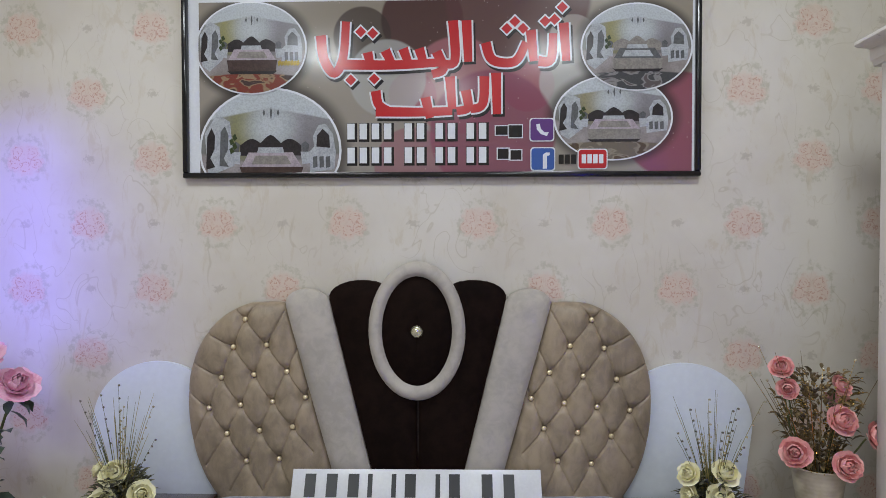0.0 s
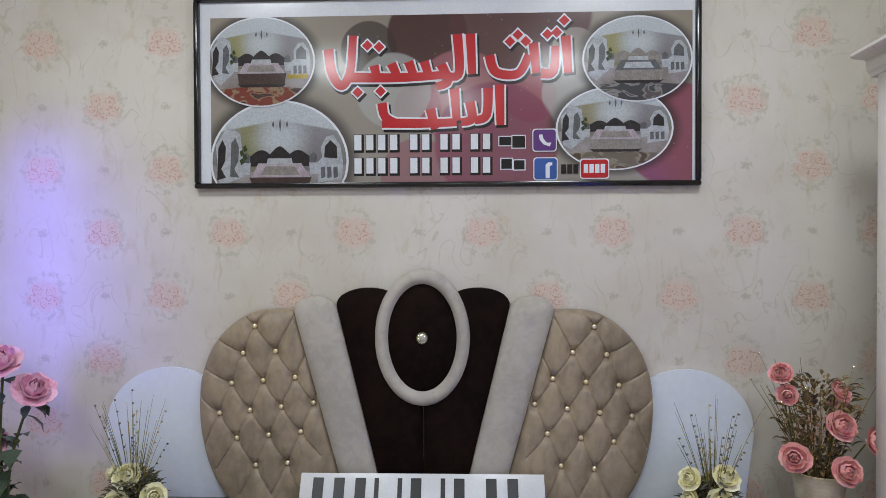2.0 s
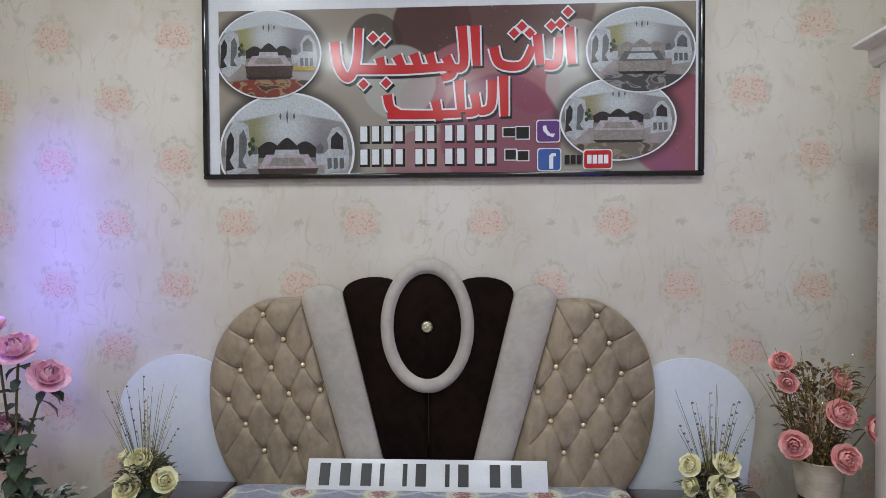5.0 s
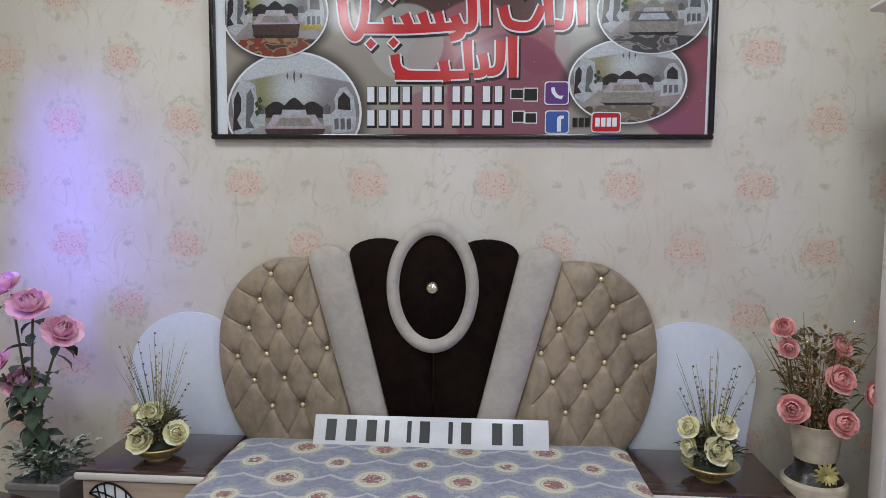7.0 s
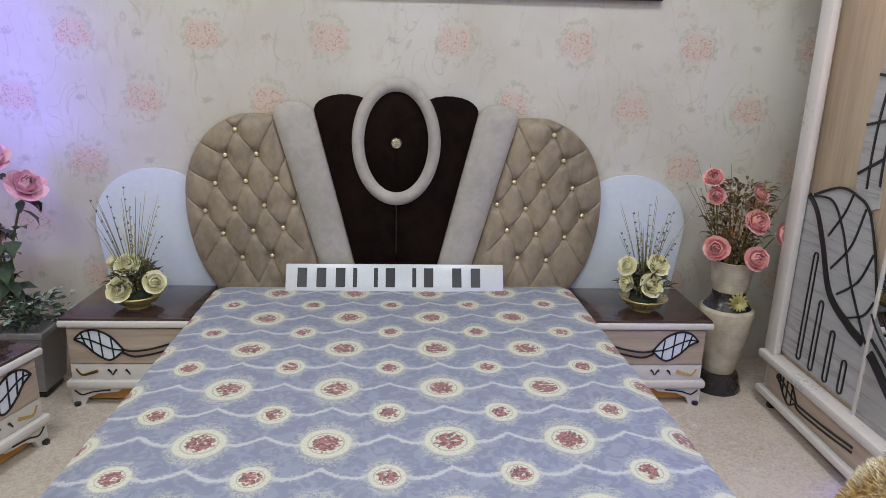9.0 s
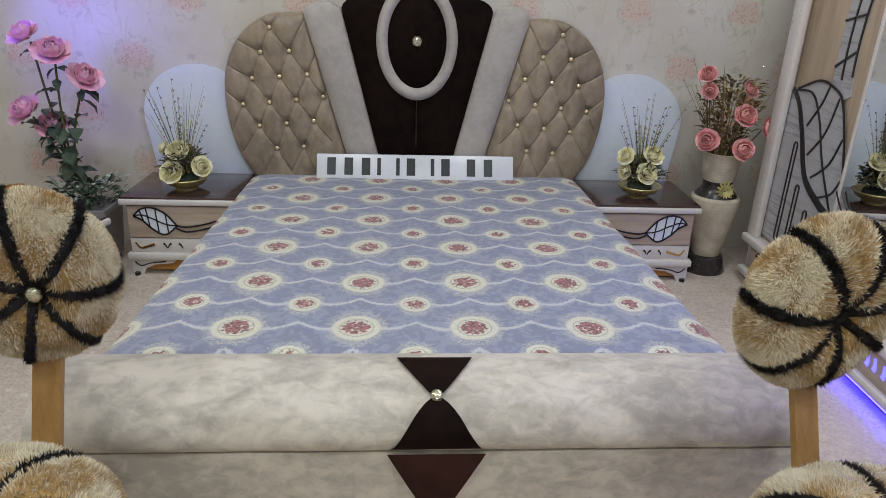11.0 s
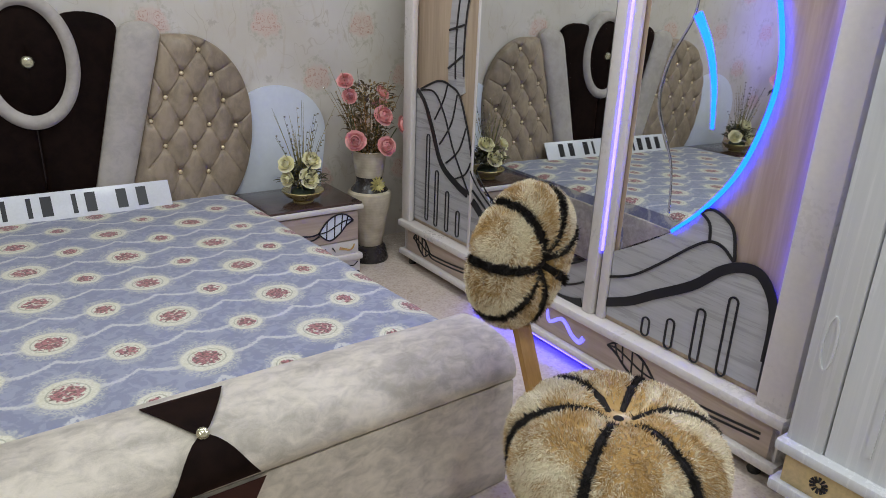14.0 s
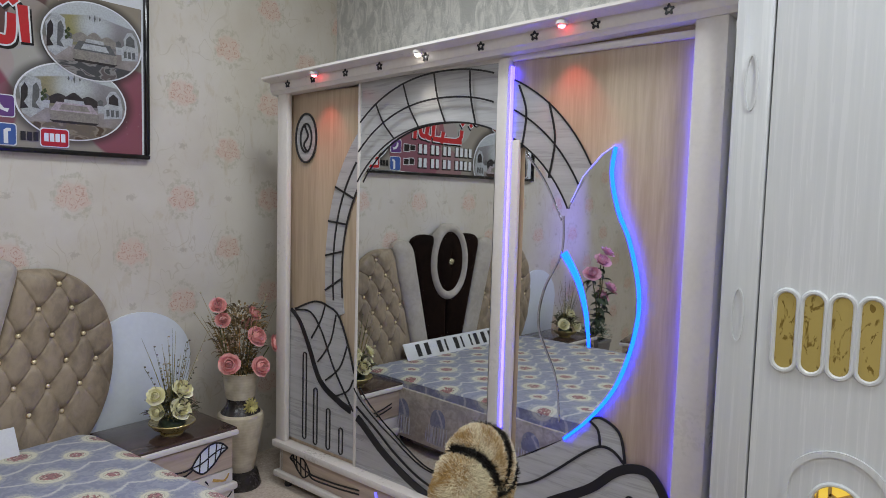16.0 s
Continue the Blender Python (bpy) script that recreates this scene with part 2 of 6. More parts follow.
def make_wallpaper():
    m = Mat("floral_wallpaper", (0.6, 0.55, 0.48), 0.75)
    x, y, z = m.xyz()
    wob = m.noise(9, 3)
    u, v = (x + 0.285) / 0.53, (z - 1.47) / 0.53

    def near(du, dv, sx=1.0, sy=1.0):
        a, b = (u + du).cell() * (0.53 * sx), (v + dv).cell() * (0.53 * sy)
        return (a * a + b * b).sqrt()
    # bouquets of three roses at half-drop, small sprigs and trailing stems between them
    lump, fine = m.noise(38, 3, 0.6), m.noise(120, 2)
    d = near(0, 0, 1.1, 0.95).lower(near(0.5, 0.5, 1.1, 0.95))
    heads = None
    for du, dv in ((0.060, -0.045), (-0.055, -0.04), (0.0, 0.055), (0.085, 0.03), (-0.08, 0.035)):
        h1 = near(du, dv).lower(near(0.5 + du, 0.5 + dv))
        heads = h1 if heads is None else heads.lower(h1)
    swirl = ((heads + (lump - 0.5) * 0.05 + (fine - 0.5) * 0.012) * 400.0).sin().ramp(-0.1, 0.85)
    inside = (heads + (lump - 0.5) * 0.045).ramp(0.040, 0.022)
    bloom = inside.upper((d + (lump - 0.5) * 0.05).ramp(0.075, 0.045) * 0.8)
    lines = inside * swirl * fine.ramp(0.38, 0.62)
    leafy = ((d - 0.088).abs() + (m.noise(44, 3) - 0.5) * 0.09).ramp(0.020, 0.004) * lump.ramp(0.40, 0.6)
    sprig = (near(0.5, 0, 1, 1.4).lower(near(0, 0.5, 1, 1.4)) + (m.noise(75, 2) - 0.5) * 0.075).ramp(0.028, 0.010)
    veins = (m.noise(5.5, 2, 0.5, m.vec(1.3, 1, 0.8), 0.9) - 0.5).abs().ramp(0.012, 0.002)
    cloud = m.noise(2.2, 4)
    base = m.mix(cloud.ramp(0.3, 0.7), (0.605, 0.555, 0.475), (0.685, 0.645, 0.585))
    base = m.mix(veins * m.noise(3.1, 2).ramp(0.42, 0.6) * 0.36, base, (0.42, 0.36, 0.25))
    # trailing stems and washed leaves, standing upright between the bouquets
    wash = m.noise(9, 5, 0.7, m.vec(1.7, 1, 0.6), 1.0).ramp(0.54, 0.68)
    base = m.mix(wash * 0.30, base, (0.50, 0.41, 0.26))
    base = m.mix(leafy * 0.4, base, (0.38, 0.36, 0.24))
    base = m.mix(sprig * 0.38, base, (0.34, 0.29, 0.22))
    base = m.mix(bloom * 0.5, base, (0.68, 0.47, 0.38))
    base = m.mix(lines * 0.62, base, (0.46, 0.21, 0.15))
    m.to("Base Color", base).to("Roughness", wob * 0.2 + 0.62)
    return m.bump(m.noise(260, 3) * 0.6 + lines * 0.6, 0.18, 0.0012).m


def make_bedspread(side=0):
    """The woven pattern; on a hanging side (-1 or 1) it runs on downwards from the edge."""
    m = Mat("jacquard_bedspread", (0.4, 0.42, 0.6), 0.85)
    x, y, z = m.xyz()
    if side:
        x = (z * -1.0 + 1.23) * side
    warp = (m.noise(60, 3) - 0.5) * 0.010
    warp2 = (m.noise(52, 3, 0.55, m.vec(1, 1.2, 1)) - 0.5) * 0.010
    PX, PY = 0.320, 0.308
    u, v = (x + 0.178 + warp) / PX, (y - 1.168 + warp2) / PY
    us, vs = (x + 0.178) / PX, (y - 1.168) / PY

    def oval(uu, vv, du, dv, rx, ry):
        a, b = (uu + du).cell() * (PX / rx), (vv + dv).cell() * (PY / ry)
        return (a * a + b * b).sqrt()
    fine, mid = m.noise(170, 2), m.noise(85, 3)
    # large and small cream medallions in alternate rows, each with a thin inner ring
    o = oval(u, v, 0, 0, 0.066, 0.070).lower(oval(u, v, 0.5, 0.5, 0.046, 0.052))
    clean = oval(us, vs, 0, 0, 0.066, 0.070).lower(oval(us, vs, 0.5, 0.5, 0.046, 0.052))
    medal = (o + (fine - 0.5) * 0.30).ramp(1.06, 0.94)
    halo = oval(u, v, 0, 0, 0.088, 0.112).lower(oval(u, v, 0.5, 0.5, 0.062, 0.084))
    lace = (halo + (mid - 0.5) * 0.75).ramp(1.02, 0.85) * fine.ramp(0.36, 0.6) * 0.75
    ring = ((clean - 0.70).abs() + (fine - 0.5) * 0.05).ramp(0.045, 0.015)
    # posy: clustered petals and short stalks inside the ring
    cells = m.voronoi(95)
    cluster = (clean + (mid - 0.5) * 0.7).ramp(0.60, 0.50)
    posy = cluster * cells.ramp(0.85, 0.62)
    # swags between the medallions of a row, peaked half-way
    off = (u * (2 * math.pi)).sin().abs() * -0.042 + 0.034
    swag = (((v * 2.0) - off * (2.0 / PY)).cell() * (PY / 2)).abs()
    garland = (swag + (fine - 0.5) * 0.014 + (mid - 0.5) * 0.012).ramp(0.010, 0.004)
    fuzz = (swag + (mid - 0.5) * 0.05).ramp(0.018, 0.006) * 0.3
    cloth = m.noise(3.0, 4)
    thread = m.noise(300, 2, 0.5, m.vec(1, 0.3, 1))
    damask = m.noise(24, 3, 0.5, None, 1.4).ramp(0.46, 0.56)
    ground = m.mix((cloth * 0.4 + thread * 0.3 + damask * 0.3).ramp(0.25, 0.75), (0.228, 0.243, 0.325), (0.30, 0.315, 0.395))
    c = m.mix(fuzz, ground, (0.46, 0.46, 0.50))
    c = m.mix(garland * 0.85, c, (0.57, 0.565, 0.55))
    c = m.mix(lace, c, (0.53, 0.52, 0.45))
    c = m.mix(medal, c, m.mix(fine.ramp(0.35, 0.65), (0.60, 0.575, 0.44), (0.70, 0.68, 0.56)))
    c = m.mix(ring * 0.55, c, (0.26, 0.27, 0.19))
    bloom = m.mix(m.noise(140, 2).ramp(0.40, 0.58), (0.10, 0.035, 0.035), (0.40, 0.13, 0.14))
    c = m.mix(posy * 0.92, c, bloom)
    m.to("Base Color", c)
    m.b.inputs["Sheen Weight"].default_value = 0.2
    return m.bump(thread * 0.4 + medal * 0.4 + posy * 0.3 + garland * 0.4 + mid * 0.25, 0.45, 0.002).m


def make_floor():
    m = Mat("polished_floor_tile", (0.52, 0.45, 0.40), 0.22)
    a, b, c = m.noise(2.5, 4), m.noise(30, 5), m.voronoi(90)
    f = (a * 0.4 + b * 0.45 + c * 0.3).ramp(0.3, 0.75)
    col = m.mix(f, (0.46, 0.375, 0.31), (0.64, 0.56, 0.48))
    m.to("Base Color", m.mix(m.noise(70, 4).ramp(0.62, 0.7) * 0.5, col, (0.36, 0.24, 0.18)))
    m.to("Roughness", b * 0.2 + 0.14)
    return m.bump(b, 0.05, 0.0005).m


def make_plaster():
    m = Mat("stippled_plaster", (0.55, 0.54, 0.50), 0.8)
    big, fine = m.noise(14, 6, 0.7, m.vec(1, 1, 0.45), 1.2), m.noise(90, 4)
    m.to("Base Color", m.mix(big.ramp(0.38, 0.62), (0.44, 0.44, 0.42), (0.68, 0.67, 0.63)))
    return m.bump(big * 0.8 + fine * 0.2, 0.9, 0.012).m


WALLPAPER, SPREAD, FLOOR, PLASTER = make_wallpaper(), make_bedspread(), make_floor(), make_plaster()
SPREAD_SIDE = {-1: make_bedspread(-1), 1: make_bedspread(1)}
PAINT = Mat("ceiling_paint", (0.8, 0.79, 0.77), 0.8).worn(2, 80, 0.04).m
SIDEWALL = Mat("side_wall_paint", (0.62, 0.56, 0.48), 0.75).worn(2, 60, 0.08).m
TAUPE = velvet("taupe_velvet", (0.305, 0.24, 0.168), 0.45, 0.45, 0.24, 0.4, (1, 1, 0.6))
CREAM_V = velvet("cream_velvet", (0.45, 0.41, 0.365), 0.5, 0.7, 0.12)
STONE_V = velvet("stone_velvet", (0.53, 0.48, 0.40), 0.5, 0.7, 0.27, 0.2, (0.8, 1, 1.2))
BROWN_V = velvet("brown_velvet", (0.009, 0.0045, 0.0032), 0.16, 0.8, 0.4, 0.08, (1, 1, 1), (0.30, 0.10, 0.05))
UMBER_V = velvet("umber_velvet", (0.038, 0.015, 0.011), 0.12, 0.75, 0.3, 0.12)
PEARL = Mat("pearl_stud", (0.92, 0.78, 0.52), 0.28, 0.55).m
CRYSTAL = Mat("crystal_jewel", (0.86, 0.76, 0.50), 0.08, 0.85).worn(40, 400, 0.5, 0.8, 0.002).m
GOLD = Mat("gold_trim", (0.75, 0.55, 0.22), 0.22, 1.0).m


def make_white_lacquer():
    """White lacquer over upright embossed grain."""
    m = Mat("white_lacquer", (0.66, 0.675, 0.69), 0.25)
    grain = m.noise(60, 4, 0.6, m.vec(1, 1, 0.03))
    dots = m.voronoi(70, vec=m.vec(1, 1, 0.15)).ramp(0.25, 0.1)
    m.to("Base Color", m.mix(grain.ramp(0.35, 0.65), (0.635, 0.65, 0.665), (0.68, 0.69, 0.705)))
    m.to("Roughness", grain * 0.2 + 0.16)
    return m.bump(grain * 0.8 + dots * 0.3, 0.16, 0.0014).m


WHITE = make_white_lacquer()
WHITE_BOARD = Mat("white_board", (0.76, 0.81, 0.88), 0.35).worn(2, 40, 0.04, 0.03).m
CREAM_L = Mat("cream_lacquer", (0.70, 0.66, 0.63), 0.32).worn(3, 60, 0.05, 0.05).m
BLACK = Mat("black_line", (0.012, 0.012, 0.014), 0.35).m
BLACK_GLOSS = Mat("black_gloss_frame", (0.01, 0.01, 0.011), 0.15).worn(4, 60, 0.2, 0.03).m
WALNUT = wood("dark_walnut", (0.085, 0.052, 0.045), (0.03, 0.017, 0.015), "x", 1.0, 0.18, 0.5)
ASH = wood("pale_ash_foil", (0.53, 0.42, 0.30), (0.385, 0.29, 0.195), "z", 0.8, 0.38)
ASH_X = wood("pale_ash_foil_level", (0.60, 0.49, 0.40), (0.44, 0.345, 0.27), "x", 0.8, 0.38)
ASH_Y = wood("pale_ash_foil_base", (0.60, 0.49, 0.40), (0.44, 0.345, 0.27), "y", 0.8, 0.38)
SILVER = wood("silver_grained_panel", (0.47, 0.47, 0.48), (0.365, 0.36, 0.365), "y", 1.2, 0.3)
MIRROR = Mat("mirror_glass", (0.77, 0.79, 0.78), 0.015, 1.0).m
SMOKE = Mat("etched_mirror", (0.55, 0.55, 0.6), 0.25, 0.8).m

# ---- room shell ----
BACK, RIGHT, LEFT, REAR = 2.92, 2.33, -3.0, -3.6
solo("floor", box(B(), LEFT - 0.15, RIGHT + 0.15, REAR - 0.15, BACK + 0.15, -0.12, 0), FLOOR, "polished beige speckled floor", "floor", kind="structure", smooth=False)
solo("wall_north", box(B(), LEFT - 0.15, RIGHT + 0.15, BACK, BACK + 0.15, 0, CEIL), WALLPAPER, "cream wallpaper with pink rose bouquets", "wall", kind="structure", smooth=False)
solo("wall_east", box(B(), RIGHT, RIGHT + 0.15, REAR, BACK, 0, CEIL), PLASTER, "rough grey stippled plaster wall", "wall", kind="structure", smooth=False)
solo("wall_west", box(B(), LEFT - 0.15, LEFT, REAR, BACK, 0, CEIL), SIDEWALL, "plain beige painted wall", "wall", kind="structure", smooth=False)
solo("wall_south", box(B(), LEFT - 0.15, RIGHT + 0.15, REAR - 0.15, REAR, 0, CEIL), SIDEWALL, "plain beige painted wall", "wall", kind="structure", smooth=False)
solo("ceiling", box(B(), LEFT - 0.15, RIGHT + 0.15, REAR - 0.15, BACK + 0.15, CEIL, CEIL + 0.12), PAINT, "white painted ceiling", "ceiling", kind="structure", smooth=False)
for lx, ly in LAMP_SPOTS:
    t = thing("ceiling_lamp", "round white flush ceiling lamp", "lamp", pose(lx, ly, CEIL), "ceiling lamps")
    part("housing", lathe(B(), [(0.30, 0), (0.30, -0.03), (0.27, -0.05), (0.265, -0.03)], 32), WHITE, t)

# ---- bed ----
BED_TURN = pose(0, 2.85, 0) @ pose(0, 0, 0, 0, 0, 1.15) @ pose(0, -2.85, 0)
bed = thing("bed", "upholstered double bed with tufted taupe headboard and cream velvet footboard", "bed", pose(0, 0, 0))
HB_BACK = BACK - 0.012


def puff(xl, xr, zt, zb, depth, base=0.03, na=18, nb=40, shape=2.4, dent=None, rim=0.03):
    """A padded upholstered panel on the headboard between the lines xl(z), xr(z), from zb up to zt(a)."""
    bm = B()
    aa, bb = [0.5 - 0.5 * math.cos(math.pi * i / (na - 1)) for i in range(na)], steps(0, 1, nb)

    def at(a, b):
        z = zb + b * (zt(a) - zb)
        x = xl(z) + (xr(z) - xl(z)) * a
        k = max(0.0, 1 - abs(2 * a - 1) ** shape) ** (1 / shape)
        k *= max(0.0, 1 - max(0.0, (b - 0.9) / 0.1) ** 2) ** 0.5
        d = base + depth * k
        if dent:
            d -= dent(x, z) * min(1, k * 1.6)
        return (x, HB_BACK - d, z)
    rows = sheet(bm, aa, bb, at)
    rim_v = rows[0] + [r[-1] for r in rows[1:]] + rows[-1][-2::-1] + [r[0] for r in rows[-2:0:-1]]
    back = [bm.verts.new((v.co.x, HB_BACK, v.co.z)) for v in rim_v]
    n = len(back)
    for i in range(n):
        bm.faces.new((rim_v[i], rim_v[(i + 1) % n], back[(i + 1) % n], back[i]))
    return bm


def line(p, q):
    return lambda z: p[0] + (q[0] - p[0]) * (z - p[1]) / (q[1] - p[1])


IN1, IN2 = line((0.530, 1.150), (0.345, 0.483)), line((0.354, 1.175), (0.186, 0.483))
TUFTS = [(0.688, 1.088)] + [(0.603 + 0.134 * i, 0.985 - 0.008 * i) for i in range(2)] + [(0.524 + 0.131 * i, 0.878 - 0.012 * i) for i in range(3)]
TUFTS += [(0.452 + 0.129 * i, 0.772 - 0.014 * i) for i in range(4)] + [(0.502 + 0.132 * i, 0.656 - 0.014 * i) for i in range(3)] + [(0.556 + 0.132 * i, 0.528 - 0.010 * i) for i in range(2)]
TUFT_PAIRS = [(p, q) for i, p in enumerate(TUFTS) for q in TUFTS[i + 1:] if abs(p[1] - q[1]) > 0.05 and math.dist(p, q) < 0.155]
TUFT_PAIRS += [((0.688, 1.088), (0.63, 1.17)), ((0.688, 1.088), (0.76, 1.16)), ((0.603, 0.985), (0.53, 1.12)), ((0.737, 0.977), (0.86, 1.04)), ((0.786, 0.854), (0.915, 0.92)), ((0.839, 0.73), (0.93, 0.80)),
               ((0.839, 0.73), (0.90, 0.6)), ((0.766, 0.628), (0.85, 0.5)), ((0.688, 0.518), (0.75, 0.4)), ((0.688, 0.518), (0.62, 0.4)), ((0.556, 0.528), (0.62, 0.4)), ((0.556, 0.528), (0.50, 0.4)), ((0.524, 0.878), (0.475, 0.98)), ((0.452, 0.772), (0.43, 0.83)), ((0.502, 0.656), (0.42, 0.56))]


def tuft_dent(x, z):
    x = abs(x)
    d = 0.0
    for px, pz in TUFTS:
        r2 = (x - px) ** 2 + (z - pz) ** 2
        if r2 < 0.01:
            d += 0.026 * math.exp(-r2 / 0.0006)
    g = 9.0
    for (ax, az), (bx, bz) in TUFT_PAIRS:
        if (x < ax - 0.06 and x < bx - 0.06) or (x > ax + 0.06 and x > bx + 0.06) or (z < az - 0.06 and z < bz - 0.06) or (z > az + 0.06 and z > bz + 0.06):
            continue
        t = max(0, min(1, ((x - ax) * (bx - ax) + (z - az) * (bz - az)) / ((bx - ax) ** 2 + (bz - az) ** 2)))
        g = min(g, (x - ax - t * (bx - ax)) ** 2 + (z - az - t * (bz - az)) ** 2)
    return d + 0.0065 * math.exp(-g / 0.000016) + 0.006 * math.exp(-g / 0.0007)


def outer(z):
    k = (z - 0.765) / (0.395 if z > 0.765 else 0.50)
    return 0.60 + 0.326 * max(0.0, 1 - abs(k) ** 2.15) ** 0.5


for s in (-1, 1):
    part("tufted_panel", puff(lambda z: s * IN1(z), lambda z: s * outer(z), lambda a: 1.152 + 0.004 * math.sin(math.pi * a), 0.34, 0.055, 0.018, 170, 230, 3.2, tuft_dent), TAUPE, bed, "taupe velvet panel with deep diamond tufting")
    part("cream_wing", puff(lambda z: s * IN2(z), lambda z: s * IN1(z), lambda a: 1.152 - 0.012 * a + 0.062 * max(0.0, 1 - (2 * a - 1) ** 2) ** 0.5, 0.34, 0.04, 0.035, 14, 30), CREAM_V, bed, "padded cream velvet strip")
    part("brown_wing", puff(lambda z: s * 0.003, lambda z: s * IN2(z), lambda a: 1.178 - 0.012 * a + 0.072 * max(0.0, 1 - (2 * max(0.0, (a - 0.25) / 0.75) - 1) ** 2) ** 0.5, 0.34, 0.03, 0.035, 16, 30), BROWN_V, bed, "padded dark brown velvet strip")
    for px, pz in TUFTS:
        a = (px - IN1(pz)) / (outer(pz) - IN1(pz))
        k = max(0.0, 1 - abs(2 * a - 1) ** 3.2) ** (1 / 3.2)
        k *= max(0.0, 1 - max(0.0, (pz - 1.071) / 0.081) ** 2) ** 0.5
        d = 0.018 + 0.055 * k - tuft_dent(px, pz) * min(1, k * 1.6)
        part("stud", ball(B(), (s * px, HB_BACK - d - 0.013, pz), 0.0105, 1, 0.8, 1, 12, 8), PEARL, bed)
OC = (0.0, 1.045)
ring = B()
rows = []
for i in range(64):
    a = 2 * math.pi * i / 64
    row = []
    for k in range(7):
        w = k / 6
        rx, rz = 0.138 + 0.053 * w, 0.216 + 0.058 * w
        row.append(ring.verts.new((OC[0] + rx * math.cos(a), HB_BACK - 0.07 - 0.022 * math.sin(math.pi * w) ** 0.6, OC[1] + rz * math.sin(a))))
    row.append(ring.verts.new((OC[0] + 0.191 * math.cos(a), HB_BACK - 0.02, OC[1] + 0.274 * math.sin(a))))
    rows.append(row)
for i in range(64):
    for k in range(7):
        ring.faces.new((rows[i][k], rows[i][k + 1], rows[(i + 1) % 64][k + 1], rows[(i + 1) % 64][k]))
part("oval_rim", ring, CREAM_V, bed, "oval cream velvet rim")
ov = B()
rows = []
for k in range(15):
    r = k / 14
    row = []
    for i in range(48):
        a = 2 * math.pi * i / 48
        d = 0.062 + 0.032 * (1 - r ** 2.6) - 0.022 * math.exp(-(r / 0.16) ** 2) - 0.004 * math.exp(-((a % (math.pi / 2)) - 0.0) ** 2 / 0.02) * math.exp(-(r / 0.5) ** 2)
        row.append(ov.verts.new((OC[0] + 0.142 * max(r, 0.004) * math.cos(a), HB_BACK - d, OC[1] + 0.22 * max(r, 0.004) * math.sin(a))))
    rows.append(row)
for p, q in zip(rows, rows[1:]):
    for i in range(48):
        ov.faces.new((p[i], p[(i + 1) % 48], q[(i + 1) % 48], q[i]))
ov.faces.new(rows[0])
part("oval_pad", ov, BROWN_V, bed, "dark brown velvet oval pad")
jewel = lathe(B(), [(0.022, 0), (0.025, 0.006), (0.020, 0.014), (0.009, 0.018), (0.003, 0.019)], 14)
part("jewel", jewel, CRYSTAL, bed, "round crystal jewel", m=pose(OC[0], HB_BACK - 0.080, OC[1], 90))
part("headboard_back", box(B(), -0.62, 0.62, HB_BACK - 0.012, HB_BACK, 0.05, 1.02), WALNUT, bed)

# side rails, base and footboard
for s in (-1, 1):
    part("side_rail", box(B(), min(s * 0.79, s * 0.82), max(s * 0.79, s * 0.82), 0.85, 2.85, 0.06, 0.36, 0.008), STONE_V, bed, m=BED_TURN)
part("base", box(B(), -0.79, 0.79, 0.86, 2.83, 0.03, 0.20, 0.005), WALNUT, bed, m=BED_TURN)
FOOT_PROFILE = spline([(1.05, 0.30), (1.05, 0.42), (1.01, 0.455), (0.93, 0.468), (0.86, 0.462), (0.80, 0.435), (0.768, 0.388), (0.772, 0.356), (0.80, 0.343), (0.90, 0.30)], 5)
FW = 0.86


def swept_x(profile, xs, bulge=0.0):
    """The profile (y, z) carried along x, closed at its ends."""
    bm = B()
    rows = [[bm.verts.new((x, y, z)) for y, z in profile] for x in xs]
    n = len(profile)
    for p, q in zip(rows, rows[1:]):
        for i in range(n):
            bm.faces.new((p[i], p[(i + 1) % n], q[(i + 1) % n], q[i]))
    bm.faces.new(rows[0])
    bm.faces.new(rows[-1][::-1])
    return bm


def wrinkled(bm, amount, seed):
    for v in bm.verts:
        n = noise.noise(Vector((v.co.x * 5, v.co.y * 9 + seed, v.co.z * 9)))
        v.co.y -= amount * n
        v.co.z += amount * 0.6 * n
    return bm


for s in (-1, 1):
    xs = [s * (0.0 + FW * i / 40) for i in range(41)]
    part("footboard_top", wrinkled(swept_x(FOOT_PROFILE, xs), 0.006, 3 * s), STONE_V, bed, "rounded cream velvet bolster", m=BED_TURN)
    front = B()
    sheet(front, steps(0, s * FW, 40), steps(0.004, 0.346, 14), lambda x, z: (x, 0.778 - 0.006 * math.sin(math.pi * (z - 0.03) / 0.33) + 0.003 * noise.noise(Vector((x * 6, z * 8, s))), z))
    geom = bmesh.ops.extrude_face_region(front, geom=list(front.faces))
    for v in [g for g in geom["geom"] if isinstance(g, bmesh.types.BMVert)]:
        v.co.y = 0.86
    part("footboard_panel", front, STONE_V, bed, "cream velvet front panel", m=BED_TURN)
    box_ = box(B(), min(s * (FW - 0.03), s * FW), max(s * (FW - 0.03), s * FW), 0.84, 1.04, 0.03, 0.40, 0.006)
    part("footboard_side", box_, STONE_V, bed, m=BED_TURN)


def on_profile(t):
    """A point on the bolster's outside by its length from the bedspread, t 0..1, pushed out a little."""
    pr = FOOT_PROFILE[12:41]
    f = t * (len(pr) - 1)
    i = min(int(f), len(pr) - 2)
    y = pr[i][0] + (pr[i + 1][0] - pr[i][0]) * (f - i)
    z = pr[i][1] + (pr[i + 1][1] - pr[i][1]) * (f - i)
    return y, z


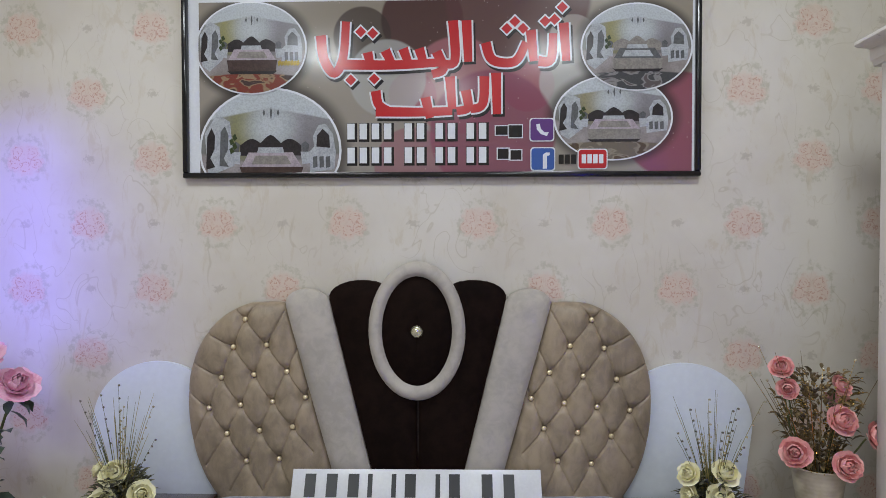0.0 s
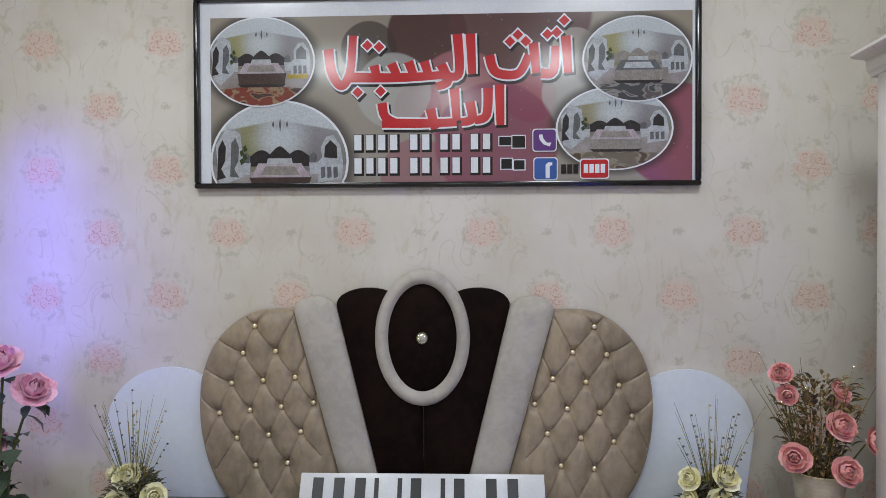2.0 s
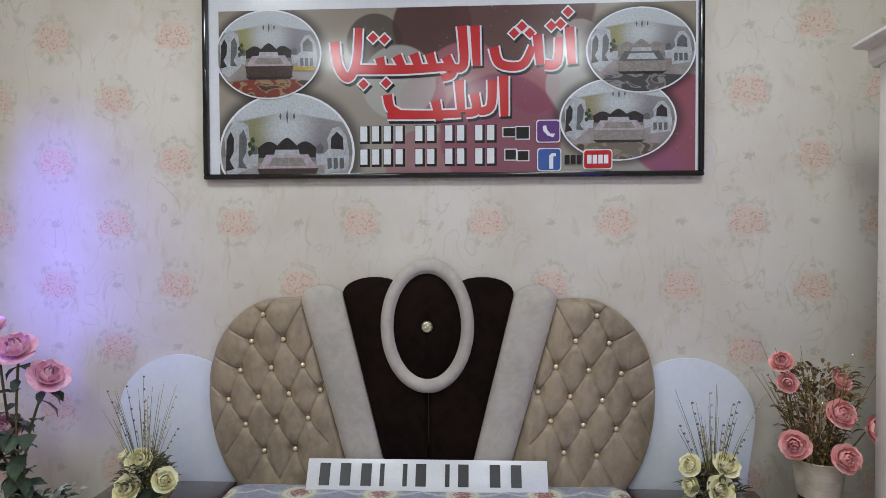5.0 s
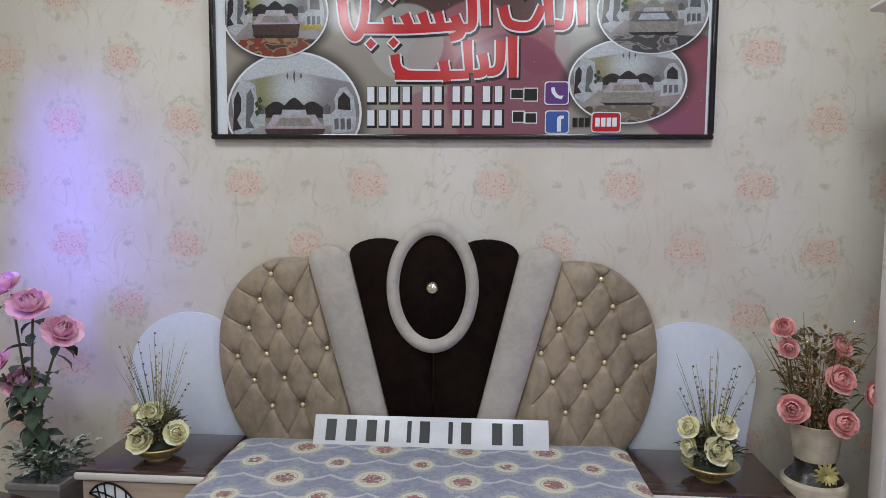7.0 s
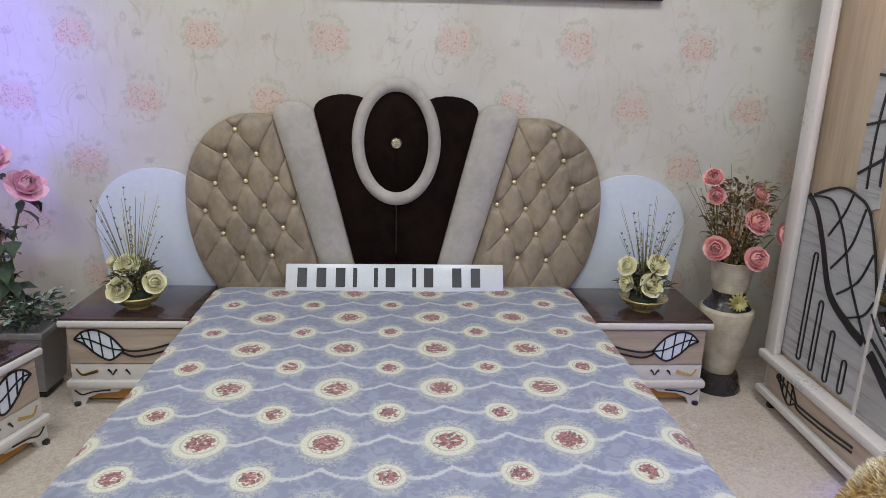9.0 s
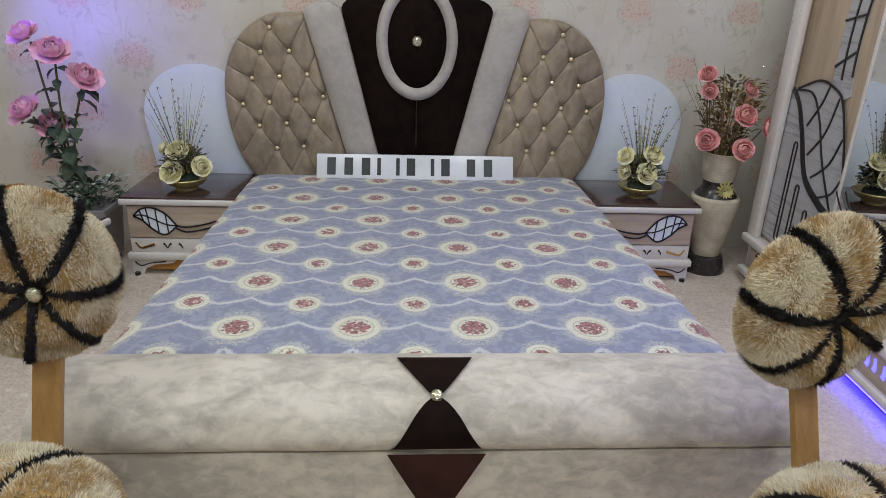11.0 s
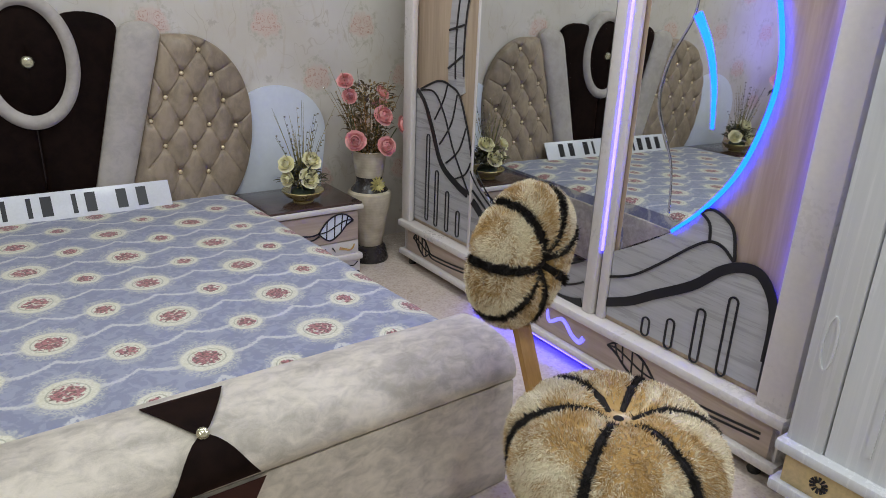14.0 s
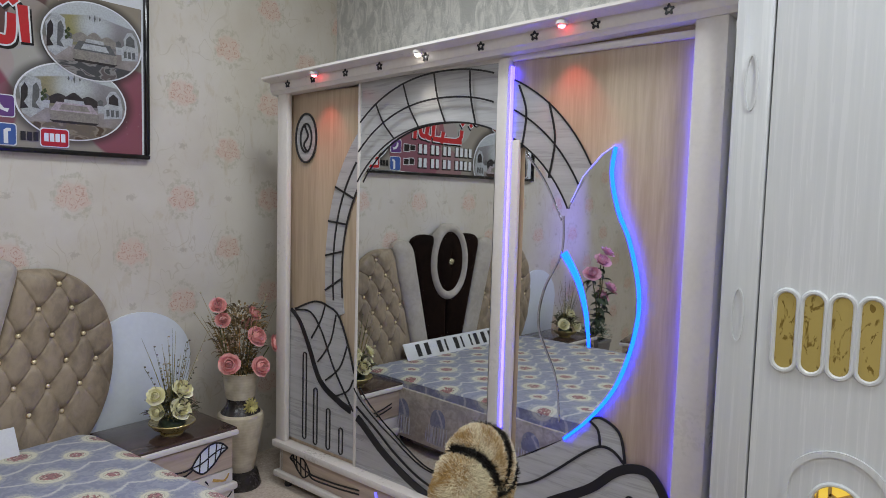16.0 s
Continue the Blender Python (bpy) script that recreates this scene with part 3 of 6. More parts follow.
def inset(widths, place, material, label):
    """A dark velvet piece let into the pale upholstery: rows of (half width, t)."""
    bm = B()
    rows = []
    for w, t in widths:
        y, z = place(t)
        rows.append([bm.verts.new((0.025 + w * u, y, z)) for u in steps(-1, 1, 9)])
    for p, q in zip(rows, rows[1:]):
        for i in range(8):
            bm.faces.new((p[i], p[i + 1], q[i + 1], q[i]))
    geom = bmesh.ops.extrude_face_region(bm, geom=list(bm.faces))
    for v in [g for g in geom["geom"] if isinstance(g, bmesh.types.BMVert)]:
        v.co += Vector((0, -0.004, 0.004))
    return part("inset", bm, material, bed, label, m=BED_TURN)


def bolster_place(t):
    y, z = on_profile(t)
    return y - 0.004, z + 0.004


TB = 0.36
inset([(0.085 * max(0.0, 1 - t / TB) ** 0.8 + 0.006, t) for t in steps(0, TB, 12)], bolster_place, BROWN_V, "dark brown velvet triangle")
inset([(0.006 + 0.100 * math.sin(0.5 * math.pi * (t - TB) / (1 - TB)) ** 0.75, t) for t in steps(TB, 1, 14)], bolster_place, BROWN_V, "dark brown velvet diamond half")
panel_place = lambda t: (0.768, 0.345 - t)
inset([(0.104 * max(0.0, 1 - t / 0.185) ** 0.9 + 0.006, t) for t in steps(0, 0.185, 12)], panel_place, UMBER_V, "brown velvet diamond half")
inset([(0.006 + 0.085 * (t - 0.185) / 0.13, t) for t in steps(0.185, 0.315, 8)], panel_place, UMBER_V, "brown velvet diamond half")
yb, zb = on_profile(TB)
part("jewel", lathe(B(), [(0.013, 0), (0.014, 0.004), (0.010, 0.010), (0.003, 0.012)], 12), CRYSTAL, bed, m=BED_TURN @ pose(0.025, yb - 0.008, zb + 0.008, 45))
part("jewel", lathe(B(), [(0.012, 0), (0.013, 0.004), (0.009, 0.009), (0.003, 0.011)], 12), CRYSTAL, bed, m=BED_TURN @ pose(0.028, 0.766, 0.157, 90))
for i in range(2):
    for j in range(2):
        part("foot", lathe(B(), [(0.03, 0), (0.03, 0.035)], 12), BLACK, bed, m=BED_TURN @ pose(-0.75 + 1.5 * i, 0.9 + 1.85 * j, 0))

solo("mattress", box(B(), -0.785, 0.785, 1.06, 2.84, 0.205, 0.385, 0.03, 3), CREAM_V, "thick mattress under a blue bedspread", "mattress", m=BED_TURN)

# bedspread: a quilted top with hanging sides and a fringe
SPREAD_FOOT, SPREAD_HEAD, SW = 1.045, 2.845, 0.800


def spread_top(x, y):
    t = (y - SPREAD_FOOT) / (SPREAD_HEAD - SPREAD_FOOT)
    z = 0.448 - 0.045 * t
    edge = max(0.0, (abs(x) - 0.72) / 0.08)
    z -= 0.018 * min(1, edge) ** 2
    z -= 0.03 * max(0, (t - 0.97) / 0.03) ** 2
    z += 0.006 * noise.noise(Vector((x * 3.2, y * 3.2, 0.3))) + 0.0022 * noise.noise(Vector((x * 17, y * 17, 1.3)))
    return z


spread = thing("bedspread", "blue jacquard bedspread with cream rose medallions, on the bed", "bedspread", BED_TURN)
bm = B()
xs, ys = steps(-SW, SW, 90), steps(SPREAD_FOOT, SPREAD_HEAD, 100)
rows = sheet(bm, xs, ys, lambda x, y: (x, y + (0.006 * noise.noise(Vector((x * 9, 0, 0))) if y < SPREAD_FOOT + 0.03 else 0), spread_top(x, y)))
# puckered gathered border along the foot
prev = rows[0]
for k in range(1, 5):
    cur = []
    for v in prev:
        x = v.co.x
        cur.append(bm.verts.new((x, v.co.y - 0.007 - 0.004 * math.sin(x * 130) * (k > 1), v.co.z - 0.003 * k + 0.004 * math.sin(x * 95 + k) * (k > 1))))
    for i in range(len(prev) - 1):
        bm.faces.new((prev[i], prev[i + 1], cur[i + 1], cur[i]))
    prev = cur
part("top", bm, SPREAD, spread)
for s in (-1, 1):
    bm = B()
    ys2 = steps(SPREAD_FOOT + 0.005, SPREAD_HEAD, 120)
    drop = steps(0, 1, 9)
    sheet(bm, ys2, drop, lambda y, t: (s * (SW - 0.001 + 0.018 * math.sin(t * 2.0) + 0.012 * t * math.sin(y * 21 + s)), y, spread_top(s * SW, y) - 0.21 * t + 0.004 * t * math.sin(y * 37)))
    part("side", bm, SPREAD_SIDE[s], spread)
FRINGE = Mat("fringe_thread", (0.62, 0.6, 0.6), 0.8).worn(20, 200, 0.2).m
for s in (-1, 1):
    bm = B()
    for i in range(88):
        y = SPREAD_FOOT + 0.02 + 1.78 * i / 87
        z = spread_top(s * SW, y) - 0.205
        sway = 0.006 * math.sin(i * 1.7)
        x = s * (SW + 0.018 + 0.012 * math.sin(y * 21 + s))
        tube(bm, [(x, y, z), (x + sway, y + 0.004, z - 0.06), (x, y + 0.009, z - 0.105)], [0.004, 0.005, 0.007], 5)
    tagged(part("fringe", bm, FRINGE, spread, "pale knotted fringe"), kind="stuff")

# ---- wardrobe with sliding mirror doors ----
WF = 1.60


def wput(y, z, d):
    """A point on the wardrobe's front: d metres proud of the doors."""
    return (WF - d, y, z)


LED_C = glow("blue_led_strip", (0.0002, 0.0090, 1.0), 55.0, 0.02)
LED_V = glow("violet_led_strip", (0.03, 0.02, 1.0), 14.0)
LED_S = glow("blue_lit_inlay", (0.05, 0.04, 1.0), 1.6)
SPOT_R = glow("red_spot_lens", (1.0, 0.08, 0.10), 14.0)
SPOT_W = glow("white_spot_lens", (1.0, 0.95, 0.85), 14.0)
wardrobe = thing("wardrobe", "large pale ash wardrobe with mirrored sliding doors and blue strip lights", "wardrobe", pose(1.6, 1.4, 0) @ pose(0, 0, 0, 0, 0, -0.7) @ pose(-1.6, -1.4, 0))
WY0, WY1, WTOP = 0.355, 2.49, 2.10


def wbox(name, y0, y1, z0, z1, d0, d1, mat_, bevel=0.004, label="", parent=None):
    return part(name, box(B(), WF - d1, WF - d0, y0, y1, z0, z1, bevel), mat_, parent or wardrobe, label)


# carcass
part("side_panel", box(B(), WF - 0.02, RIGHT - 0.02, WY1 - 0.03, WY1, 0.05, 2.0, 0.003), CREAM_L, wardrobe)
part("side_panel", box(B(), WF - 0.02, RIGHT - 0.02, WY0, WY0 + 0.03, 0.05, 2.02, 0.003), CREAM_L, wardrobe)
part("back_panel", box(B(), RIGHT - 0.03, RIGHT - 0.02, WY0 + 0.03, WY1 - 0.03, 0.08, 2.0), ASH, wardrobe)
part("top_panel", box(B(), WF, RIGHT - 0.02, WY0, WY1, 2.02, 2.045, 0.003), CREAM_L, wardrobe)
part("plinth", box(B(), WF + 0.02, RIGHT - 0.02, WY0 + 0.03, WY1 - 0.03, 0.06, 0.2), ASH_Y, wardrobe)
wbox("stile", 2.430, 2.512, 0.24, 2.01, 0.0, 0.035, CREAM_L, 0.012, "rounded cream stile")
wbox("stile", 0.345, 0.448, 0.21, 2.075, -0.04, 0.035, CREAM_L, 0.012, "broad cream stile")
# cornice with stars and little spot lamps
cor = [(0.02, 2.03), (0.04, 2.032), (0.045, 2.045), (0.052, 2.05), (0.056, 2.088), (0.066, 2.092), (0.10, 2.095), (0.108, 2.102), (0.106, 2.113), (0.0, 2.118), (-0.05, 2.118), (-0.05, 2.03)]


def cornice_z(y, z):
    return z + 0.036 * (1.4 - y) / 1.05


bm = B()
rows = [[bm.verts.new((WF - d, y, cornice_z(y, z))) for d, z in cor] for y in steps(0.32, 2.54, 4)]
for p, q in zip(rows, rows[1:]):
    for i in range(len(cor)):
        bm.faces.new((p[i], p[(i + 1) % len(cor)], q[(i + 1) % len(cor)], q[i]))
bm.faces.new(rows[0]), bm.faces.new(rows[-1][::-1])
cornice = part("cornice", bm, CREAM_L, wardrobe, "moulded cream cornice")


def star(y, z, r=0.019):
    pts = [(y + (r if k % 2 == 0 else r * 0.42) * math.sin(k * math.pi / 5), z + (r if k % 2 == 0 else r * 0.42) * math.cos(k * math.pi / 5)) for k in range(10)]
    bm = B()
    for p, q in zip(pts, pts[1:] + pts[:1]):
        strip(bm, [p, q], 0.005, wput, 0.050, 0.0585)
    return bm


for y in (2.40, 2.21, 1.985, 1.77, 1.51, 1.235, 1.0, 0.765, 0.52):
    part("star", star(y, cornice_z(y, 2.071), 0.017), BLACK, cornice, "black star outline")
for y, mt, colour, lens in ((2.165, SPOT_R, (1.0, 0.07, 0.05), "red"), (1.525, SPOT_W, (1.0, 0.93, 0.8), "white"), (0.875, SPOT_R, (1.0, 0.07, 0.05), "red")):
    s = part("spot_lamp", lathe(B(), [(0.02, 0), (0.022, 0.012), (0.012, 0.016)], 16), CREAM_L, cornice, m=pose(WF - 0.085, y, cornice_z(y, 2.094), 180))
    part("lens", lathe(B(), [(0.013, 0), (0.012, 0.006), (0.004, 0.010)], 14), mt, s, lens + " glowing lens", m=pose(0, 0, 0.015))
    lamp("cornice_spot_light", "SPOT", 2.2 if lens == "red" else 1.5, colour, look((WF - 0.085, y, cornice_z(y, 2.06)), (WF - 0.03, y, 1.7)), size=0.008, spot=75, blend=0.8)

# base with three leaf-painted drawers
wbox("base_moulding", 0.34, 2.515, 0.205, 0.242, -0.02, 0.055, CREAM_L, 0.010, "cream moulding under the doors")
wbox("base_panel", 0.36, 2.48, 0.075, 0.206, -0.02, 0.02, ASH_Y, 0.003)
wbox("foot_moulding", 0.34, 2.515, 0.045, 0.078, -0.02, 0.045, CREAM_L, 0.010, "cream moulding at the foot")
part("led_strip", box(B(), WF - 0.035, WF - 0.02, 1.05, 1.83, 0.036, 0.046), LED_V, wardrobe, "blue glowing strip under the plinth")
for y in (0.42, 1.1, 1.84, 2.44):
    part("foot", lathe(B(), [(0.018, 0), (0.022, 0.01), (0.016, 0.03), (0.02, 0.046)], 14), BLACK_GLOSS, wardrobe, m=pose(WF - 0.0, y, 0))


def leaf_lines(name, parent, put, c, length, height, tail, flip=1, width=0.007, d=(0.0, 0.004), fill=None):
    """A leaf drawn in black lines, with a net of veins and a double tail."""
    u0, v0 = c

    def f(a, b):
        return (u0 + flip * a * length, v0 + b * height)
    up = [f(*p) for p in spline([(0, 0.15), (0.18, 0.46), (0.45, 0.54), (0.75, 0.28), (1.0, -0.28)], 8)]
    lo = [f(*p) for p in spline([(0, 0.15), (0.20, -0.04), (0.42, -0.44), (0.70, -0.68), (1.0, -0.28)], 8)]
    if fill:
        part("leaf", prism(B(), up + lo[::-1][1:-1], put, d[0] - 0.003, d[0]), fill, parent, "silver-white leaf")
    bm = B()
    strip(bm, up, width, put, *d)
    strip(bm, lo, width, put, *d)
    n = len(up)
    for k in (0.22, 0.4, 0.58, 0.76):
        i = int(k * (n - 1))
        strip(bm, [up[i], lo[min(n - 1, i + 2)]], width * 0.7, put, *d)
    mid = [((a[0] + b[0]) / 2, (a[1] + b[1]) / 2) for a, b in zip(up, lo)]
    strip(bm, mid, width * 0.7, put, *d)
    for off in (0, -0.22):
        strip(bm, [f(*p) for p in spline([(0.97, -0.25 + off * 0.6), (1.2, -0.32 + off), (1.2 + tail * 0.5, -0.22 + off), (1.2 + tail, -0.02 + off)], 8)], width, put, *d)
    return part(name, bm, BLACK, parent, "black leaf drawing")


def bput(u, v, d):
    return wput(u, v, 0.02 + d)


leaf_lines("leaf_drawing", wardrobe, bput, (2.40, 0.15), 0.16, 0.085, 2.0, -1)
leaf_lines("leaf_drawing", wardrobe, bput, (1.03, 0.15), 0.22, 0.085, 1.6, -1)
bm = B()
for y0, sgn in ((1.78, -1), (1.36, -1)):
    strip(bm, [(y0 + sgn * a, 0.14 + b) for a, b in spline([(0, 0.035), (0.02, -0.012), (0.09, 0.025), (0.15, -0.02), (0.19, -0.03), (0.21, -0.005)], 6)], [0.012, 0.02], bput, 0.0, 0.005)
for y0 in (1.53, 1.49, 1.44):
    strip(bm, [(y0, 0.165), (y0 - 0.008, 0.135), (y0 - 0.004, 0.12)], [0.008, 0.02], bput, 0.0, 0.005)
pieces("lit_ornament", bm, LED_S, wardrobe, "blue-lit scroll ornament")

# the three doors
J1, J2 = 1.945, 1.125
DZ0, DZ1 = 0.24, 2.012
door_l = wbox("door", J1 - 0.02, 2.455, DZ0, 2.0, -0.03, -0.012, ASH, 0.002, "pale ash sliding door")
door_c = wbox("door", J2 + 0.004, J1 + 0.004, DZ0, 2.02, -0.012, -0.001, SILVER, 0.002, "sliding mirror door")
door_r = wbox("door", 0.452, J2 + 0.02, DZ0, 2.066, -0.03, -0.012, ASH, 0.002, "pale ash sliding door with a lit mirror")
wbox("edge_trim", J1 - 0.006, J1 + 0.008, DZ0, 2.02, -0.012, 0.006, CREAM_L, 0.003, "", door_c)
wbox("edge_trim", J2 + 0.004, J2 + 0.055, DZ0, 2.03, -0.012, 0.022, CREAM_L, 0.010, "pale rounded pull profile", door_c)
wbox("led_strip", J2 - 0.003, J2 + 0.001, 0.50, 2.0, -0.010, 0.012, LED_V, 0.0, "blue glowing strip", door_c)
wbox("edge_trim", J2 - 0.045, J2 - 0.006, DZ0, 1.73, -0.012, 0.010, CREAM_L, 0.008, "pale rounded pull profile", door_r)
wbox("led_strip", 0.449, 0.4535, 0.3, 2.0, -0.012, -0.002, LED_V, 0.0, "blue glowing strip", door_r)


def dput(off):
    return lambda u, v, d: wput(u, v, off + d)


LP, CP, RP = dput(-0.012), dput(-0.001), dput(-0.012)
CY, CZ = 1.43, 1.14


def ellipse(ry, rz, a0, a1, n=40, e=2.2):
    """A piece of the big oval; 0 degrees is to the right of a viewer, 90 up."""
    out = []
    for a in steps(radians(a0), radians(a1), n):
        c, s = math.cos(a), math.sin(a)
        k = (abs(c) ** e + abs(s) ** e) ** (-1 / e)
        out.append((CY - ry * k * c, CZ + rz * k * s))
    return out


def clip(poly, lo=None, hi=None):
    """Cuts an outline of (y, z) at y = lo and y = hi."""
    for lim, sign in ((lo, 1), (hi, -1)):
        if lim is None:
            continue
        out = []
        for p, q in zip(poly, poly[1:] + poly[:1]):
            ip, iq = sign * (p[0] - lim) >= 0, sign * (q[0] - lim) >= 0
            if ip:
                out.append(p)
            if ip != iq:
                t = (lim - p[0]) / (q[0] - p[0])
                out.append((lim, p[1] + t * (q[1] - p[1])))
        poly = out
    return poly


def cut_line(pts, lo, hi):
    return [p for p in pts if lo <= p[0] <= hi]


def turned(y, degrees=1.1):
    """The slight turn by which a mirror pane sits in its door."""
    return pose(WF, y, 0) @ pose(0, 0, 0, 0, 0, -degrees) @ pose(-WF, -y, 0)


R_OUT, R_MID, R_IN = (0.748, 0.872), (0.69, 0.767), (0.627, 0.668)
SW_BLACK_L = spline([(2.43, 0.925), (2.36, 0.87), (2.29, 0.76), (2.20, 0.60), (2.06, 0.525), (1.93, 0.48), (1.75, 0.355), (1.55, 0.262), (1.40, 0.235), (1.25, 0.245), (1.12, 0.295)], 6)
SW_BLACK_R = spline([(1.115, 0.297), (0.98, 0.355), (0.88, 0.418), (0.74, 0.505), (0.65, 0.588), (0.575, 0.622), (0.515, 0.608), (0.465, 0.52), (0.458, 0.36)], 6)
MIR_BOT_L = spline([(2.03, 0.86), (1.98, 0.70), (1.906, 0.587), (1.78, 0.50), (1.687, 0.452), (1.519, 0.372), (1.38, 0.365), (1.25, 0.41), (1.10, 0.50)], 6)
MIR_BOT_R = spline([(1.105, 0.498), (0.966, 0.575), (0.835, 0.665), (0.756, 0.745)], 6)
LED_LINE = spline([(0.702, 1.694), (0.711, 1.60), (0.682, 1.48), (0.637, 1.38), (0.597, 1.22), (0.603, 1.075), (0.657, 0.897), (0.75, 0.757), (0.851, 0.655)], 8)

# left door: ring piece, leaf and slots
ring_l = ellipse(*R_OUT, 120, 196, 30) + ellipse(*R_IN, 196, 120, 30)
part("silver_band", prism(B(), clip(ring_l, lo=J1 + 0.012), LP, 0.0, 0.006), SILVER, door_l, "silver curved band")
low_l = [(2.43, 0.925)] + [p for p in spline([(2.43, 0.925), (2.374, 0.943), (2.25, 0.985), (2.187, 0.985), (2.07, 0.935), (2.0, 0.80), (1.955, 0.69)], 6)] + [(1.957, 0.262), (2.445, 0.262), (2.445, 0.92)]
part("silver_panel", prism(B(), clip(low_l, lo=J1 + 0.012), LP, 0.006, 0.009), SILVER, door_l, "silver lower panel")
bm = B()
LD = (0.009, 0.013)
strip(bm, cut_line(SW_BLACK_L, J1 + 0.012, 3), [0.020, 0.034], LP, *LD)
strip(bm, spline([(2.40, 0.93), (2.25, 0.985), (2.15, 0.975), (2.07, 0.935), (2.0, 0.80), (1.958, 0.68)], 6), 0.009, LP, *LD)
strip(bm, spline([(2.40, 0.925), (2.28, 0.93), (2.19, 0.84), (2.10, 0.68), (1.962, 0.50)], 6), 0.008, LP, *LD)
for p, q, r in (((2.17, 0.975), (2.20, 0.90), (2.27, 0.80)), ((2.09, 0.94), (2.13, 0.80), (2.22, 0.69)), ((2.01, 0.80), (2.06, 0.69), (2.16, 0.61)), ((1.963, 0.65), (2.0, 0.59), (2.08, 0.55))):
    strip(bm, spline([p, q, r], 5), 0.007, LP, *LD)
for a in (120, 131, 142, 153, 164, 175, 186):
    o, i = ellipse(*R_OUT, a, a + 0.1, 2)[0], ellipse(*R_IN, a - 4, a - 3.9, 2)[0]
    if i[0] > J1 + 0.01:
        strip(bm, [o, i], 0.009, LP, 0.006, 0.010)
strip(bm, cut_line(ellipse(*R_MID, 125, 190, 24), J1 + 0.012, 3), 0.008, LP, 0.006, 0.010)
strip(bm, cut_line(ellipse(*R_IN, 125, 190, 24), J1 + 0.012, 3), 0.008, LP, 0.006, 0.010)
pieces("line_drawing", bm, BLACK, door_l, "black line drawing")


def slot(parent, put, y, z0, z1, w=0.026, d=0.009):
    r = w / 2
    pts = [(y + r * math.cos(a), z1 - r + r * math.sin(a)) for a in steps(0, math.pi, 8)] + [(y - r * math.cos(a), z0 + r - r * math.sin(a)) for a in steps(0, math.pi, 8)]
    bm = B()
    strip(bm, pts + [pts[0], pts[1]], 0.006, put, d, d + 0.004)
    return part("slot", bm, BLACK, parent, "black outlined slot")


for y, z0, z1 in ((2.318, 0.28, 0.72), (2.233, 0.272, 0.556), (2.137, 0.272, 0.474), (2.045, 0.272, 0.40)):
    slot(door_l, LP, y, z0, z1)
bm = B()
for rx, rz, w in ((0.078, 0.117, 0.010), (0.042, 0.068, 0.009)):
    strip(bm, [(2.333 + rx * math.cos(a), 1.78 + rz * math.sin(a)) for a in steps(0, 2 * math.pi + 0.1, 40)], w, LP, 0.004, 0.008)
strip(bm, spline([(2.345, 1.84), (2.318, 1.79), (2.348, 1.75), (2.325, 1.715)], 5), 0.009, LP, 0.004, 0.008)
part("oval_plate", prism(B(), [(2.333 + 0.08 * math.cos(a), 1.78 + 0.12 * math.sin(a)) for a in steps(0, 6.2, 36)], LP, 0.0, 0.004), SILVER, door_l, "oval silver plate")
pieces("line_drawing", bm, BLACK, door_l, "black oval rings")

# middle door: silver ground, mirror inside the oval, arch of black lines
mir = ellipse(*R_IN, 25, 185, 60)
mir = clip(mir + [p for p in MIR_BOT_L], lo=J2 + 0.056, hi=J1 - 0.007)
part("mirror", prism(B(), mir, CP, 0.008, 0.012), MIRROR, door_c, "mirror glass", m=turned(1.5, 1.25))
bm = B()
for rr in (R_OUT, R_MID, R_IN):
    strip(bm, cut_line(ellipse(*rr, 50, 150, 60), J2 + 0.056, J1 - 0.007), 0.007, CP, 0.019, 0.0215)
for a in (68, 81, 95, 108, 121, 133):
    o, i, mp = ellipse(*R_OUT, a, a + 0.1, 2)[0], ellipse(*R_IN, a - 5, a - 4.9, 2)[0], ellipse(*R_MID, a - 1.5, a - 1.4, 2)[0]
    if min(o[0], i[0]) > J2 + 0.056 and max(o[0], i[0]) < J1 - 0.005:
        strip(bm, spline([o, mp, i], 5), 0.007, CP, 0.019, 0.0215)
strip(bm, cut_line(SW_BLACK_L, J2 + 0.056, J1 - 0.007), 0.034, CP, 0.0, 0.006)
strip(bm, cut_line(MIR_BOT_L, J2 + 0.056, J1 - 0.007), 0.007, CP, 0.019, 0.0215)
strip(bm, cut_line(spline([(1.935, 0.53), (1.80, 0.45), (1.676, 0.37), (1.52, 0.30), (1.38, 0.285), (1.25, 0.32), (1.12, 0.40)], 6), J2 + 0.056, J1 - 0.007), 0.008, CP, 0.0, 0.006)
pieces("line_drawing", bm, BLACK, door_c, "black arch and sweep lines")

# right door: leaf-shaped mirror edged with a blue light, band end, curls, slots
lens_r = LED_LINE + MIR_BOT_R[::-1] + [(J2 - 0.05, 0.50), (J2 - 0.05, 1.71)] + ellipse(*R_IN, 62, 31, 16) + [(0.862, 1.50), (0.821, 1.592), (0.757, 1.667), (0.704, 1.696)]
part("mirror", prism(B(), lens_r, RP, 0.002, 0.006), MIRROR, door_r, "leaf-shaped mirror glass", m=turned(0.85, 1.6))
edge_r = [(0.752, 1.669), (0.819, 1.594), (0.862, 1.505)]


def above_edge(pts):
    """The points that lie on the band's side of the leaf tip."""
    return [p for p in pts if p[1] > (1.669 - (p[0] - 0.752) * 1.12 if p[0] < 0.819 else 1.594 - (p[0] - 0.819) * 2.07)]


